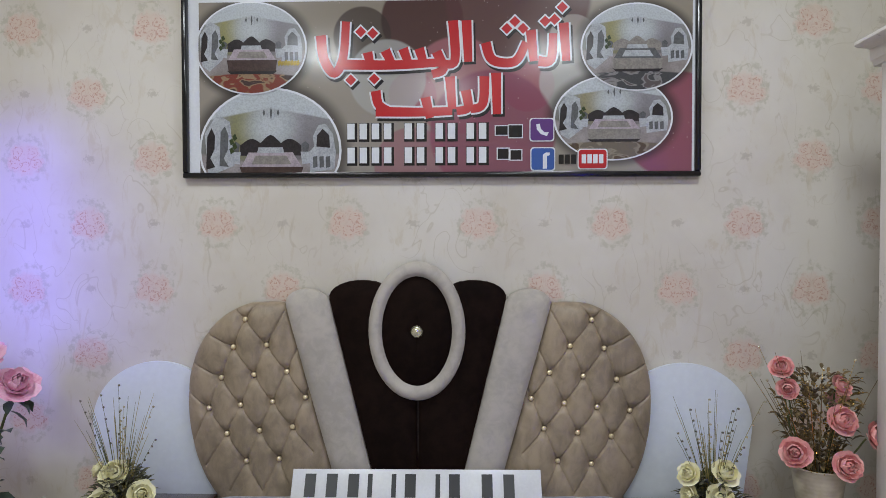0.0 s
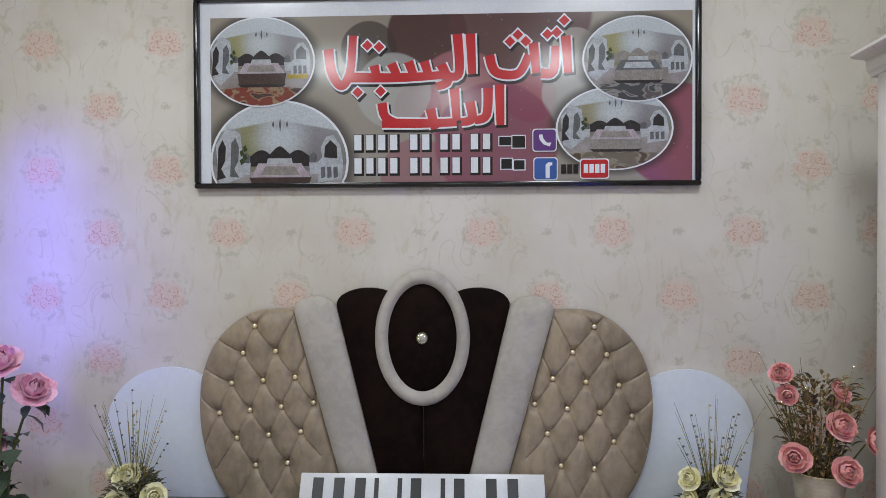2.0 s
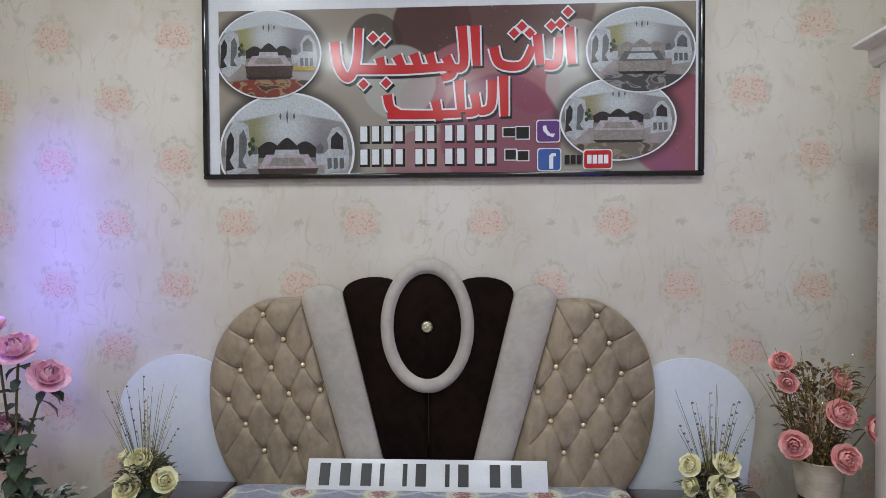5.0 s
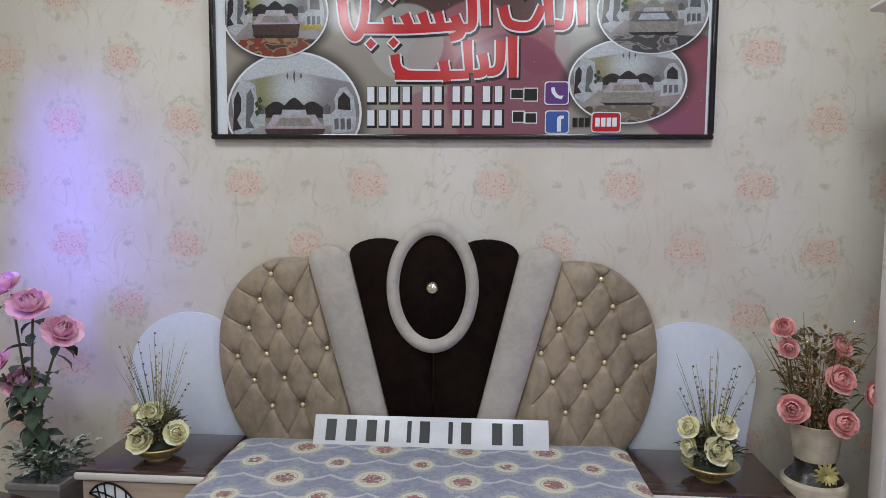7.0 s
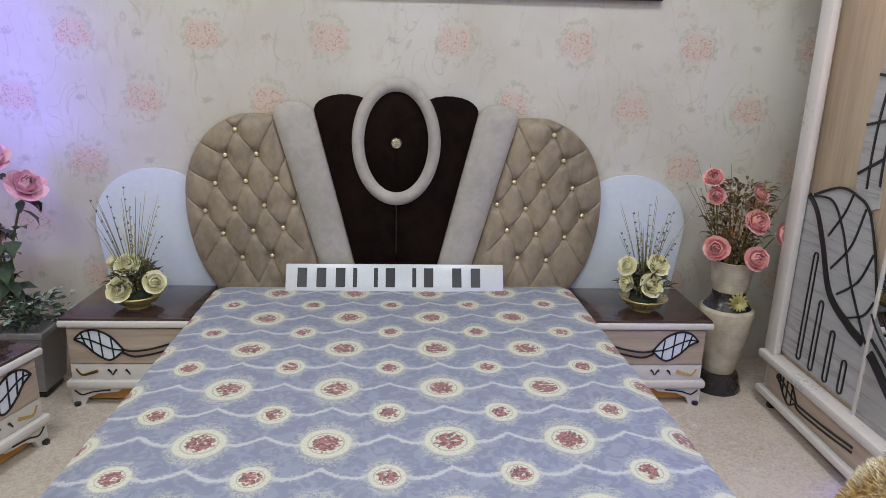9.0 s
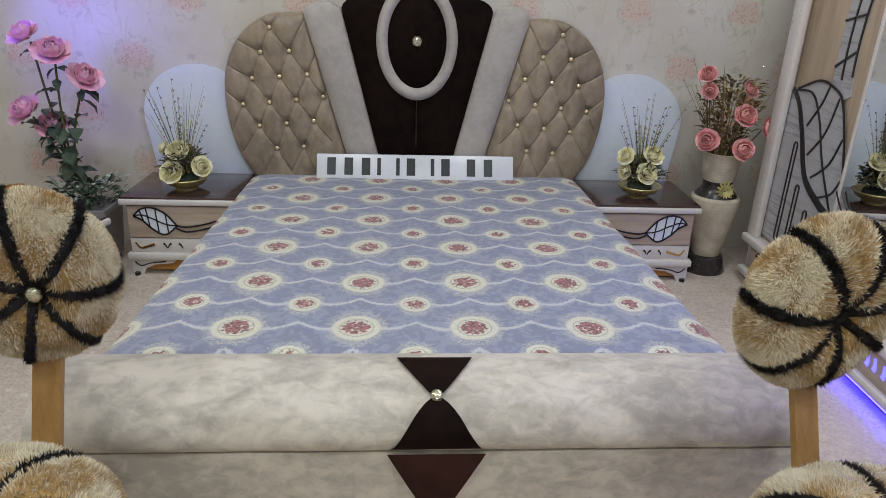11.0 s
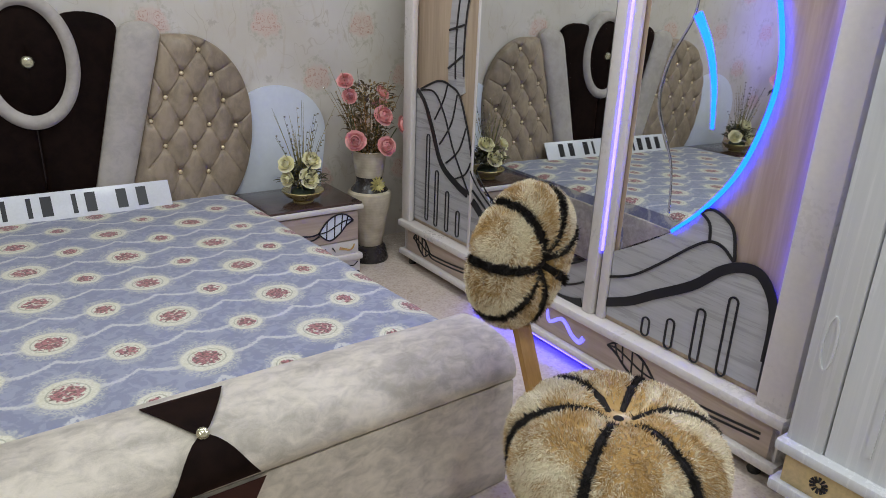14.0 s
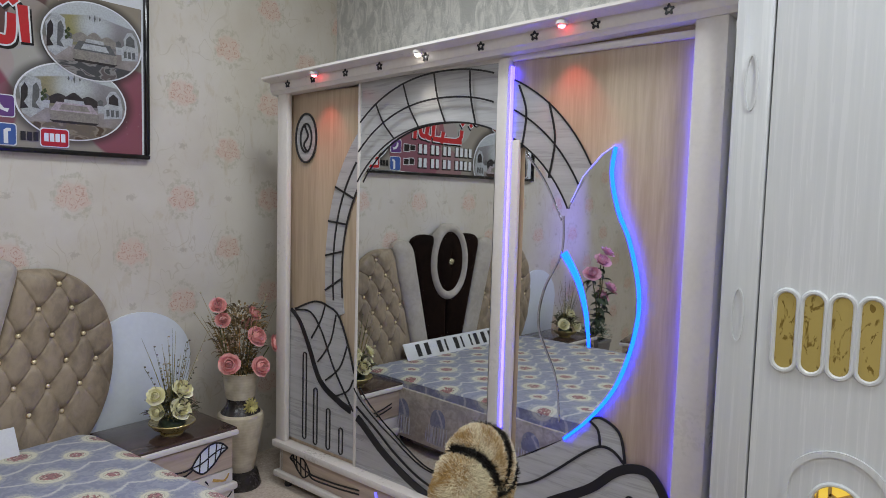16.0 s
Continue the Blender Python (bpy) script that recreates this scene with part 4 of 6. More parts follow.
band_r = clip(above_edge(ellipse(*R_OUT, 66, 20, 60)) + above_edge(ellipse(*R_IN, 20, 66, 60)), hi=J2 - 0.006)
part("silver_band", prism(B(), band_r, RP, 0.006, 0.010), SILVER, door_r, "silver curved band")
bm = B()
for rr in (R_OUT, R_MID, R_IN):
    strip(bm, above_edge(cut_line(ellipse(*rr, 68, 16, 90), 0.7, J2 - 0.008)), 0.006, RP, 0.010, 0.013)
for o, mm, i in (((1.095, 1.93), (1.06, 1.83), (1.075, 1.70)), ((0.965, 1.86), (0.935, 1.73), (0.955, 1.59))):
    strip(bm, spline([o, mm, i], 5), 0.007, RP, 0.010, 0.013)
pieces("line_drawing", bm, BLACK, door_r, "black band lines")
low_r = [(J2 - 0.048, 0.505)] + MIR_BOT_R + spline([(0.756, 0.748), (0.716, 0.765), (0.66, 0.745), (0.632, 0.71), (0.617, 0.63)], 5) + SW_BLACK_R[22:] + [(0.46, 0.262), (J2 - 0.048, 0.262)]
part("silver_panel", prism(B(), low_r, RP, 0.006, 0.009), SILVER, door_r, "silver lower panel")
bm = B()
strip(bm, SW_BLACK_R, [0.034, 0.03], RP, 0.009, 0.013)
strip(bm, spline([(1.093, 0.408), (0.98, 0.455), (0.88, 0.53), (0.77, 0.625), (0.709, 0.664), (0.66, 0.66), (0.617, 0.626)], 6), 0.009, RP, 0.009, 0.013)
strip(bm, spline([(0.756, 0.746), (0.716, 0.765), (0.66, 0.745), (0.632, 0.71), (0.615, 0.63)], 6), 0.009, RP, 0.009, 0.013)
strip(bm, spline([(0.756, 0.746), (0.72, 0.72), (0.709, 0.664)], 6), 0.008, RP, 0.009, 0.013)
strip(bm, [(0.462, 0.4), (0.462, 0.262)], 0.010, RP, 0.009, 0.013)
pieces("line_drawing", bm, BLACK, door_r, "black sweep and curl lines")
for y, z0, z1 in ((0.896, 0.256, 0.325), (0.797, 0.252, 0.36), (0.692, 0.25, 0.44), (0.592, 0.25, 0.52)):
    slot(door_r, RP, y, z0, z1, 0.03)
bm = B()
strip(bm, LED_LINE, 0.010, RP, 0.004, 0.014)
part("led_strip", bm, LED_C, door_r, "bright blue glowing curved strip")
part("led_strip", strip(B(), [(0.704, 1.699)] + edge_r, 0.003, RP, 0.010, 0.012), LED_S, door_r, "thin blue glowing edge")
strip_in = spline([(0.883, 1.325), (0.824, 1.234), (0.787, 1.124), (0.769, 1.002)], 8)
bm = B()
strip(bm, strip_in, [0.026, 0.010], RP, 0.007, 0.010)
part("led_strip", bm, LED_C, door_r, "blue glowing arc in the mirror")
bm = B()
strip(bm, spline([(0.892, 1.456), (0.894, 1.324), (0.962, 1.182), (0.977, 1.04), (0.898, 0.869), (0.877, 0.709)], 8), 0.006, RP, 0.006, 0.0075)
strip(bm, [(a, b) for a, b in spline([(1.06, 1.68), (0.97, 1.57), (0.90, 1.44)], 6)], 0.005, RP, 0.006, 0.0075)
part("etched_line", bm, SMOKE, door_r, "fine etched line in the mirror")

# ---- white wardrobe of the next set ----
WW = 1.48
white_wd = thing("white_wardrobe", "white lacquered wardrobe with gilt fretwork cut-outs", "wardrobe")


def cput(y, z, d):
    return (WW - d, y, z)


part("carcass", box(B(), WW + 0.03, RIGHT - 0.02, -1.45, 0.275, 0.10, 2.30, 0.003), WHITE, white_wd)
part("stile", box(B(), WW - 0.004, WW + 0.03, 0.205, 0.305, 0.22, 2.3, 0.010), WHITE, white_wd, "rounded white stile")
part("cornice", box(B(), WW - 0.04, WW + 0.05, -1.5, 0.32, 2.22, 2.34, 0.02), WHITE, white_wd)
for zc in (1.20, 0.55, 1.85):
    ov = [(0.255 + 0.016 * math.cos(a), zc + 0.075 * math.sin(a)) for a in steps(0, 2 * math.pi, 30)]
    part("moulding", strip(B(), ov, 0.006, cput, 0.002, 0.009), WHITE, white_wd)


def pill(y, z0, z1, w, n=9):
    r = w / 2
    return [(y - r * math.cos(a), z1 - r + r * math.sin(a)) for a in steps(0, math.pi, n)] + [(y + r * math.cos(a), z0 + r - r * math.sin(a)) for a in steps(0, math.pi, n)]


def hoop(line_, width, d0, d1):
    """A rounded closed moulding along an outline on the white doors."""
    bm = B()
    n = len(line_)
    rows = []
    for i in range(n):
        d = (Vector(line_[(i + 1) % n]) - Vector(line_[i - 1])).normalized()
        o = Vector((-d.y, d.x)) * width / 2
        p = Vector(line_[i])
        rows.append([bm.verts.new(cput(*(p + o * a), d0 + (d1 - d0) * b)) for a, b in ((1, 0), (-1, 0), (-0.9, 0.6), (-0.4, 1), (0.4, 1), (0.9, 0.6))])
    for i in range(n):
        p, q = rows[i], rows[(i + 1) % n]
        for k in range(6):
            bm.faces.new((p[k], p[(k + 1) % 6], q[(k + 1) % 6], q[k]))
    return bm


# two doors with gilt glass behind pill-shaped openings
GILT = Mat("gilt_glass", (0.60, 0.45, 0.11), 0.2, 0.5)
fig = GILT.noise(34, 3, 0.6, GILT.vec(1, 1, 0.5), 1.5)
GILT.to("Base Color", GILT.mix(fig.ramp(0.34, 0.44), (0.26, 0.18, 0.04), (0.62, 0.49, 0.16)))
GILT.bump(fig, 0.5, 0.003)
GILT = GILT.m
AMBER = glow("lit_amber_fret", (1.0, 0.66, 0.03), 0.85, 0.2)
OPENINGS = [(0.129 - 0.0665 * i, 1.072, 1.277, 0.043) for i in range(4)]
LOWPILL = (-0.021, 0.40, 0.775, 0.112)
for k in range(2):
    y1, y0 = 0.200 - 0.66 * k, -0.455 - 0.66 * k
    door = part("door", box(B(), WW + 0.012, WW + 0.028, y0, y1, 0.24, 2.2, 0.003), WHITE, white_wd, "white panelled door")
    bm = B()
    outline = [(y1, 2.2), (y0, 2.2), (y0, 0.24), (y1, 0.24)]
    vs = [bm.verts.new(cput(y, z, 0)) for y, z in outline]
    loops = [vs]
    for o in [LOWPILL]:
        loops.append([bm.verts.new(cput(y - 0.66 * k, z, 0)) for y, z in pill(*o)])
    es = []
    for lp in loops:
        es += [bm.edges.new((lp[i], lp[(i + 1) % len(lp)])) for i in range(len(lp))]
    bmesh.ops.triangle_fill(bm, use_beauty=True, edges=es)
    ext = bmesh.ops.extrude_face_region(bm, geom=list(bm.faces))
    for v in [g for g in ext["geom"] if isinstance(g, bmesh.types.BMVert)]:
        v.co.x += 0.0112
    part("face", bm, WHITE, door, smooth=False)
    for i, o in enumerate(OPENINGS):
        lp = pill(o[0] - 0.66 * k, o[1] - 0.008, o[2] + 0.008, o[3] + 0.016, 12)
        part("rim", hoop(lp, 0.014, -0.002 - 0.0007 * i, 0.010 - 0.0009 * i), WHITE, door, "raised white rim")
        part("pane", prism(B(), pill(o[0] - 0.66 * k, o[1] - 0.002, o[2] + 0.002, o[3] + 0.004), cput, 0.0004, 0.002), GILT, door, "patterned gilt glass")
    o = LOWPILL
    part("pane", prism(B(), pill(o[0] - 0.66 * k, o[1], o[2], o[3]), cput, -0.0105, -0.0085), AMBER, door, "glowing amber glass")
    arch = [(o[0] - 0.66 * k - 0.125 * math.cos(a), 0.738 + 0.125 * math.sin(a)) for a in steps(0, math.pi, 24)]
    part("moulding", strip(B(), [(arch[0][0], 0.30)] + arch + [(arch[-1][0], 0.30)], 0.016, cput, -0.001, 0.007), WHITE, door, "raised white arch moulding")
    lp = pill(o[0] - 0.66 * k, o[1] - 0.006, o[2] + 0.006, o[3] + 0.012, 14)
    part("rim", hoop(lp, 0.012, -0.002, 0.008), WHITE, door, "raised white rim")
    fret = B()
    cy = o[0] - 0.66 * k
    for zc in (0.46, 0.59, 0.72):
        for a in range(12):
            p, q = a * math.pi / 6, (a + 1) * math.pi / 6
            r0, r1 = (0.034, 0.020) if a % 2 == 0 else (0.020, 0.034)
            strip(fret, [(cy + r0 * math.cos(p), zc + r0 * math.sin(p)), (cy + r1 * math.cos(q), zc + r1 * math.sin(q))], 0.0085, cput, -0.0088, -0.004)
        for a in range(6):
            p = a * math.pi / 3
            strip(fret, [(cy + 0.034 * math.cos(p), zc + 0.034 * math.sin(p)), (cy + 0.064 * math.cos(p + 0.25), zc + 0.064 * math.sin(p + 0.25))], 0.0085, cput, -0.0088, -0.004)
    for s in (-1, 1):
        strip(fret, [(cy + s * 0.042, 0.43), (cy + s * 0.046, 0.75)], 0.005, cput, -0.0088, -0.005)
    part("fretwork", fret, GOLD, door, "gilt star fretwork")
part("base_moulding", box(B(), WW - 0.035, WW + 0.04, -1.48, 0.318, 0.205, 0.24, 0.010), WHITE, white_wd)
SATIN_GOLD = Mat("pale_gold_panel", (0.62, 0.50, 0.26), 0.35, 0.35).worn(8, 80, 0.2).m
part("base_panel", box(B(), WW - 0.012, WW + 0.04, -1.45, 0.29, 0.11, 0.206, 0.004), SATIN_GOLD, white_wd, "pale gold base panel")
part("foot_moulding", box(B(), WW - 0.03, WW + 0.04, -1.48, 0.315, 0.075, 0.112, 0.010), WHITE, white_wd)
for y in (0.19, -0.35):
    bm = B()
    for a in range(12):
        p = a * math.pi / 6
        strip(bm, [(y + 0.008 * math.cos(p), 0.158 + 0.008 * math.sin(p)), (y + 0.024 * math.cos(p), 0.158 + 0.024 * math.sin(p))], [0.003, 0.007], cput, 0.012, 0.016)
    part("rosette", bm, BLACK, white_wd, "dark sunburst rosette")
for y in (0.24, -1.38):
    part("foot", box(B(), WW + 0.0, WW + 0.06, y - 0.03, y + 0.03, 0, 0.08, 0.006), WHITE, white_wd)
    part("foot", box(B(), RIGHT - 0.12, RIGHT - 0.06, y - 0.03, y + 0.03, 0, 0.101, 0.006), WHITE, white_wd)

# ---- night tables ----
HONEY = wood("honey_plywood", (0.55, 0.27, 0.06), (0.40, 0.17, 0.03), "x", 1.2, 0.4)


def night_table(m, label, mirrored=1, board=True):
    """A low night table, 0.52 wide, its front at y = 0 facing -y, its base on z = 0."""
    t = thing("night_table", label, "night table", m, "night tables")
    W, D = 0.26, 0.42
    part("carcass", box(B(), -W + 0.02, W - 0.02, 0.035, D, 0.115, 0.345, 0.004), ASH_X, t)
    part("tabletop", box(B(), -W + 0.005, W - 0.005, 0.012, D, 0.362, 0.382, 0.003), WALNUT, t, "glossy dark walnut top")
    part("top_edge", box(B(), -W, W, 0.0, 0.03, 0.345, 0.372, 0.008), CREAM_L, t, "rounded cream edge")
    part("top_edge", box(B(), -W, -W + 0.02, 0.03, D, 0.345, 0.365, 0.006), CREAM_L, t)
    part("top_edge", box(B(), W - 0.02, W, 0.03, D, 0.345, 0.365, 0.006), CREAM_L, t)
    d = part("drawer", box(B(), -W + 0.025, W - 0.025, 0.018, 0.036, 0.185, 0.338, 0.005), ASH_X, t, "pale ash drawer front")
    put = lambda u, v, q: (u, 0.018 - q, v)
    leaf_lines("leaf_drawing", d, put, (mirrored * 0.205, 0.275), 0.19, 0.105, 0.75, -mirrored, 0.0075, (0.003, 0.006), WHITE_BOARD)
    lo = part("lower_rail", box(B(), -W + 0.022, W - 0.022, 0.022, 0.036, 0.112, 0.182, 0.004), CREAM_L, t)
    bm = B()
    for k in range(3):
        u = mirrored * (0.02 + 0.035 * k)
        strip(bm, [(u, 0.158), (u + 0.010 * (-1) ** k, 0.148), (u + 0.016 * (-1) ** k, 0.135)], [0.009, 0.003], lambda a, b, q: (a, 0.022 - q, b), 0.0, 0.003)
    pieces("ornament", bm, BLACK, lo, "dark comma-shaped ornament")
    bm = B()
    strip(bm, [(mirrored * a, b) for a, b in spline([(0.215, 0.162), (0.195, 0.135), (0.16, 0.142), (0.13, 0.152)], 5)], [0.006, 0.014], lambda a, b, q: (a, 0.022 - q, b), 0.0, 0.003)
    part("ornament", bm, GOLD, lo, "gilt curl")
    part("foot_moulding", box(B(), -W + 0.004, W - 0.004, 0.002, 0.05, 0.078, 0.112, 0.010), CREAM_L, t, "rounded cream base moulding")
    part("foot_moulding", box(B(), -W + 0.008, -W + 0.03, 0.05, D - 0.005, 0.082, 0.11, 0.006), CREAM_L, t)
    part("foot_moulding", box(B(), W - 0.03, W - 0.008, 0.05, D - 0.005, 0.082, 0.11, 0.006), CREAM_L, t)
    part("bottom", box(B(), -W + 0.03, W - 0.03, 0.05, D - 0.01, 0.085, 0.112), ASH_X, t)
    part("apron_panel", box(B(), -W + 0.035, W - 0.035, 0.052, 0.06, 0.012, 0.084), HONEY, t, "honey-coloured recessed panel")
    for s in (-1, 1):
        ap = [(s * 0.245, 0.08), (s * 0.245, 0.0), (s * 0.20, 0.0), (s * 0.185, 0.03), (s * 0.14, 0.05), (s * 0.06, 0.058), (s * 0.03, 0.08)]
        part("bracket_foot", prism(B(), ap if s > 0 else ap[::-1], lambda u, v, q: (u, 0.03 - q, v), -0.012, 0.008), CREAM_L, t, "scalloped cream bracket foot")
        bm = B()
        strip(bm, [(s * a, b) for a, b in spline([(0.232, 0.065), (0.205, 0.045), (0.16, 0.058), (0.09, 0.066)], 5)], 0.005, lambda a, b, q: (a, 0.022 - q, b), 0.0, 0.003)
        part("ornament", bm, BLACK, t)
        part("foot", box(B(), min(s * 0.2, s * 0.245), max(s * 0.2, s * 0.245), D - 0.06, D - 0.015, 0, 0.084, 0.003), CREAM_L, t)
        part("caster", lathe(B(), [(0.012, 0), (0.014, 0.006), (0.012, 0.014)], 12), BLACK, t, m=pose(s * 0.225, 0.015, 0))
    if board:
        pts = [(0.27 * math.cos(a), 0.66 + 0.25 * math.sin(a)) for a in steps(-0.15, math.pi + 0.15, 44)]
        pts = [(mirrored * u, v) for u, v in pts] + [(mirrored * -0.235, 0.36), (mirrored * 0.235, 0.36)]
        part("back_board", prism(B(), pts, lambda u, v, q: (u, D + 0.034 - q, v), -0.016, 0.0, 0.002), WHITE_BOARD, t, "arched white back board")
    return t


night_table(pose(1.062, 2.445, 0), "pale ash night table with dark top and arched white back board", 1)
night_table(pose(-1.062, 2.445, 0), "pale ash night table with dark top and arched white back board", -1)
night_table(pose(-1.312, 1.955, 0, 0, 0, 75.3), "pale ash night table with leaf drawing, under potted roses", 1, False)

# ---- framed banner ----
BX0, BX1, BZ0, BZ1 = -0.946, 1.120, 1.653, 2.445
banner = thing("framed_banner", "shop banner in a glossy black frame, with four bedroom photographs", "banner", pose(0, 0, 0))
for a in ((BX0, BX1, BZ0, BZ0 + 0.022), (BX0, BX1, BZ1 - 0.022, BZ1), (BX0, BX0 + 0.022, BZ0 + 0.021, BZ1 - 0.021), (BX1 - 0.022, BX1, BZ0 + 0.021, BZ1 - 0.021)):
    part("frame_bar", box(B(), a[0], a[1], BACK - 0.035, BACK - 0.002, a[2], a[3], 0.007), BLACK_GLOSS, banner)


def vinyl(name, colour, rough=0.16):
    return Mat(name, colour, rough).worn(6, 90, 0.06, 0.03, 0.0004, 0.05).m


V_WHITE, V_RED, V_BLACK = vinyl("print_white", (0.72, 0.74, 0.78)), vinyl("print_red", (0.52, 0.03, 0.035)), vinyl("print_black", (0.02, 0.018, 0.018))


PX0, PX1, PZ0, PZ1 = -0.880, 1.088, 1.675, 2.358


def make_print():
    m = Mat("print_background", (0.3, 0.25, 0.22), 0.16)
    x, y, z = m.xyz()
    c = m.mix(z.ramp(1.6, 2.4), (0.31, 0.28, 0.245), (0.285, 0.25, 0.20))
    for cx, cz, r, col, k in ((0.02, 2.28, 0.17, (0.06, 0.02, 0.02), 0.9), (-0.22, 2.22, 0.12, (0.05, 0.035, 0.03), 0.8), (0.40, 2.38, 0.30, (0.10, 0.045, 0.045), 0.9), (0.16, 2.02, 0.20, (0.34, 0.13, 0.15), 0.8), (0.44, 2.02, 0.11, (0.33, 0.10, 0.13), 0.85),
                              (-0.02, 1.98, 0.10, (0.30, 0.10, 0.13), 0.8), (-0.12, 2.05, 0.16, (0.40, 0.40, 0.38), 0.7), (0.62, 2.03, 0.14, (0.42, 0.42, 0.40), 0.7), (0.30, 1.83, 0.26, (0.22, 0.06, 0.10), 0.85), (1.02, 1.86, 0.22, (0.24, 0.05, 0.09), 0.85), (-0.02, 1.70, 0.16, (0.28, 0.09, 0.13), 0.6), (0.62, 2.2, 0.1, (0.48, 0.45, 0.40), 0.5)):
        dx, dz = x - cx, z - cz
        d = (dx * dx + dz * dz).sqrt()
        c = m.mix(d.ramp(r, r * 0.93) * k, c, col)
    for cu, cv, ru, rv in ((0.145, 0.87, 0.147, 0.37), (0.108, 0.27, 0.115, 0.272), (0.842, 0.69, 0.120, 0.248), (0.888, 0.283, 0.112, 0.254)):
        ax, az = (x - (PX0 + cu * (PX1 - PX0))) / (ru * (PX1 - PX0)), (z - (PZ1 - cv * (PZ1 - PZ0))) / (rv * (PZ1 - PZ0))
        c = m.mix((ax * ax + az * az).sqrt().ramp(1.22, 1.0) * 0.75, c, (0.035, 0.03, 0.03))
    specks = m.voronoi(26).ramp(0.09, 0.04) * 0.4
    m.to("Base Color", m.mix(specks, c, (0.55, 0.45, 0.42)))
    m.to("Roughness", m.noise(3) * 0.1 + 0.1)
    return m.bump(m.noise(1.6, 1), 0.25, 0.02).m


part("paper", box(B(), BX0 + 0.02, BX1 - 0.02, BACK - 0.012, BACK - 0.004, BZ0 + 0.02, BZ1 - 0.02), V_WHITE, banner, "white margin of the print", smooth=False)
part("print", box(B(), PX0, PX1, BACK - 0.014, BACK - 0.012, PZ0, PZ1), make_print(), banner, "grey print with dark red bubbles", smooth=False)


def px(u, v):
    """Banner place from the print's own coordinates, 0..1 to the right and 0..1 downwards."""
    return PX0 + u * (PX1 - PX0), PZ1 - v * (PZ1 - PZ0)


def flat(name, pts, d, mat_, parent, label=""):
    return part(name, prism(B(), pts, lambda u, v, q: (u, BACK - 0.014 - q, v), d, d + 0.0006), mat_, parent, label, smooth=False)


def snap(name, c):
    """Print colour broken up like a small photograph."""
    m = Mat(name, c, 0.16)
    f = (m.noise(40, 3) * 0.5 + m.noise(190, 2) * 0.6).ramp(0.35, 0.75)
    m.to("Base Color", m.mix(f, tuple(v * 0.72 for v in c), tuple(min(1, v * 1.15) for v in c)))
    return m.m


PH = {k: snap("photo_" + k, c) for k, c in {"dark": (0.035, 0.03, 0.032), "white": (0.42, 0.44, 0.47), "lilac": (0.42, 0.36, 0.40), "brown": (0.07, 0.045, 0.04), "grey": (0.12, 0.125, 0.13), "stone": (0.26, 0.24, 0.22), "yellow": (0.42, 0.30, 0.04), "leaf": (0.05, 0.07, 0.03)}.items()}


def photo_ground(cx, cz, rx, rz, tint, rug):
    """The room of one photograph: ceiling, lit wall and a patterned rug, softly graded."""
    m = Mat("photo_room", (0.3, 0.3, 0.3), 0.16)
    x, y, z = m.xyz()
    a, b = (x - cx) / rx, (z - cz) / rz
    c = m.mix(b.ramp(-0.2, 0.75), (0.17, 0.17, 0.155), (0.30, 0.31, 0.31))
    c = m.mix((a + 0.42).abs().ramp(0.32, 0.05) * b.ramp(-0.35, 0.15) * 0.75, c, tint)
    c = m.mix((a - 0.55).abs().ramp(0.4, 0.1) * 0.3, c, (0.20, 0.15, 0.22))
    dx, dz = a - 0.02, (b - 0.38) * 0.9
    c = m.mix((dx * dx + dz * dz).sqrt().ramp(0.55, 0.05) * 0.85, c, (0.55, 0.59, 0.62))
    c = m.mix((b + a.abs() * 0.22).ramp(0.66, 0.70), c, (0.50, 0.54, 0.57))
    floor_ = (b - a.abs() * 0.18).ramp(-0.20, -0.26)
    c = m.mix(floor_, c, m.mix(m.noise(9, 3).ramp(0.3, 0.7), (0.22, 0.19, 0.18), (0.36, 0.33, 0.33)))
    blot = m.noise(22, 2, 0.4, m.vec(0.7, 1, 1.2), 0.8)
    carpet = m.mix(blot.ramp(0.50, 0.54), rug[0], m.mix(blot.ramp(0.58, 0.62), rug[1], rug[2]))
    c = m.mix((b + a.abs() * 0.10).ramp(-0.50, -0.54), c, carpet)
    speck = m.noise(160, 2).ramp(0.35, 0.7)
    c = m.mix(speck * 0.25, c, (0.10, 0.10, 0.10))
    m.to("Base Color", c)
    return m.m


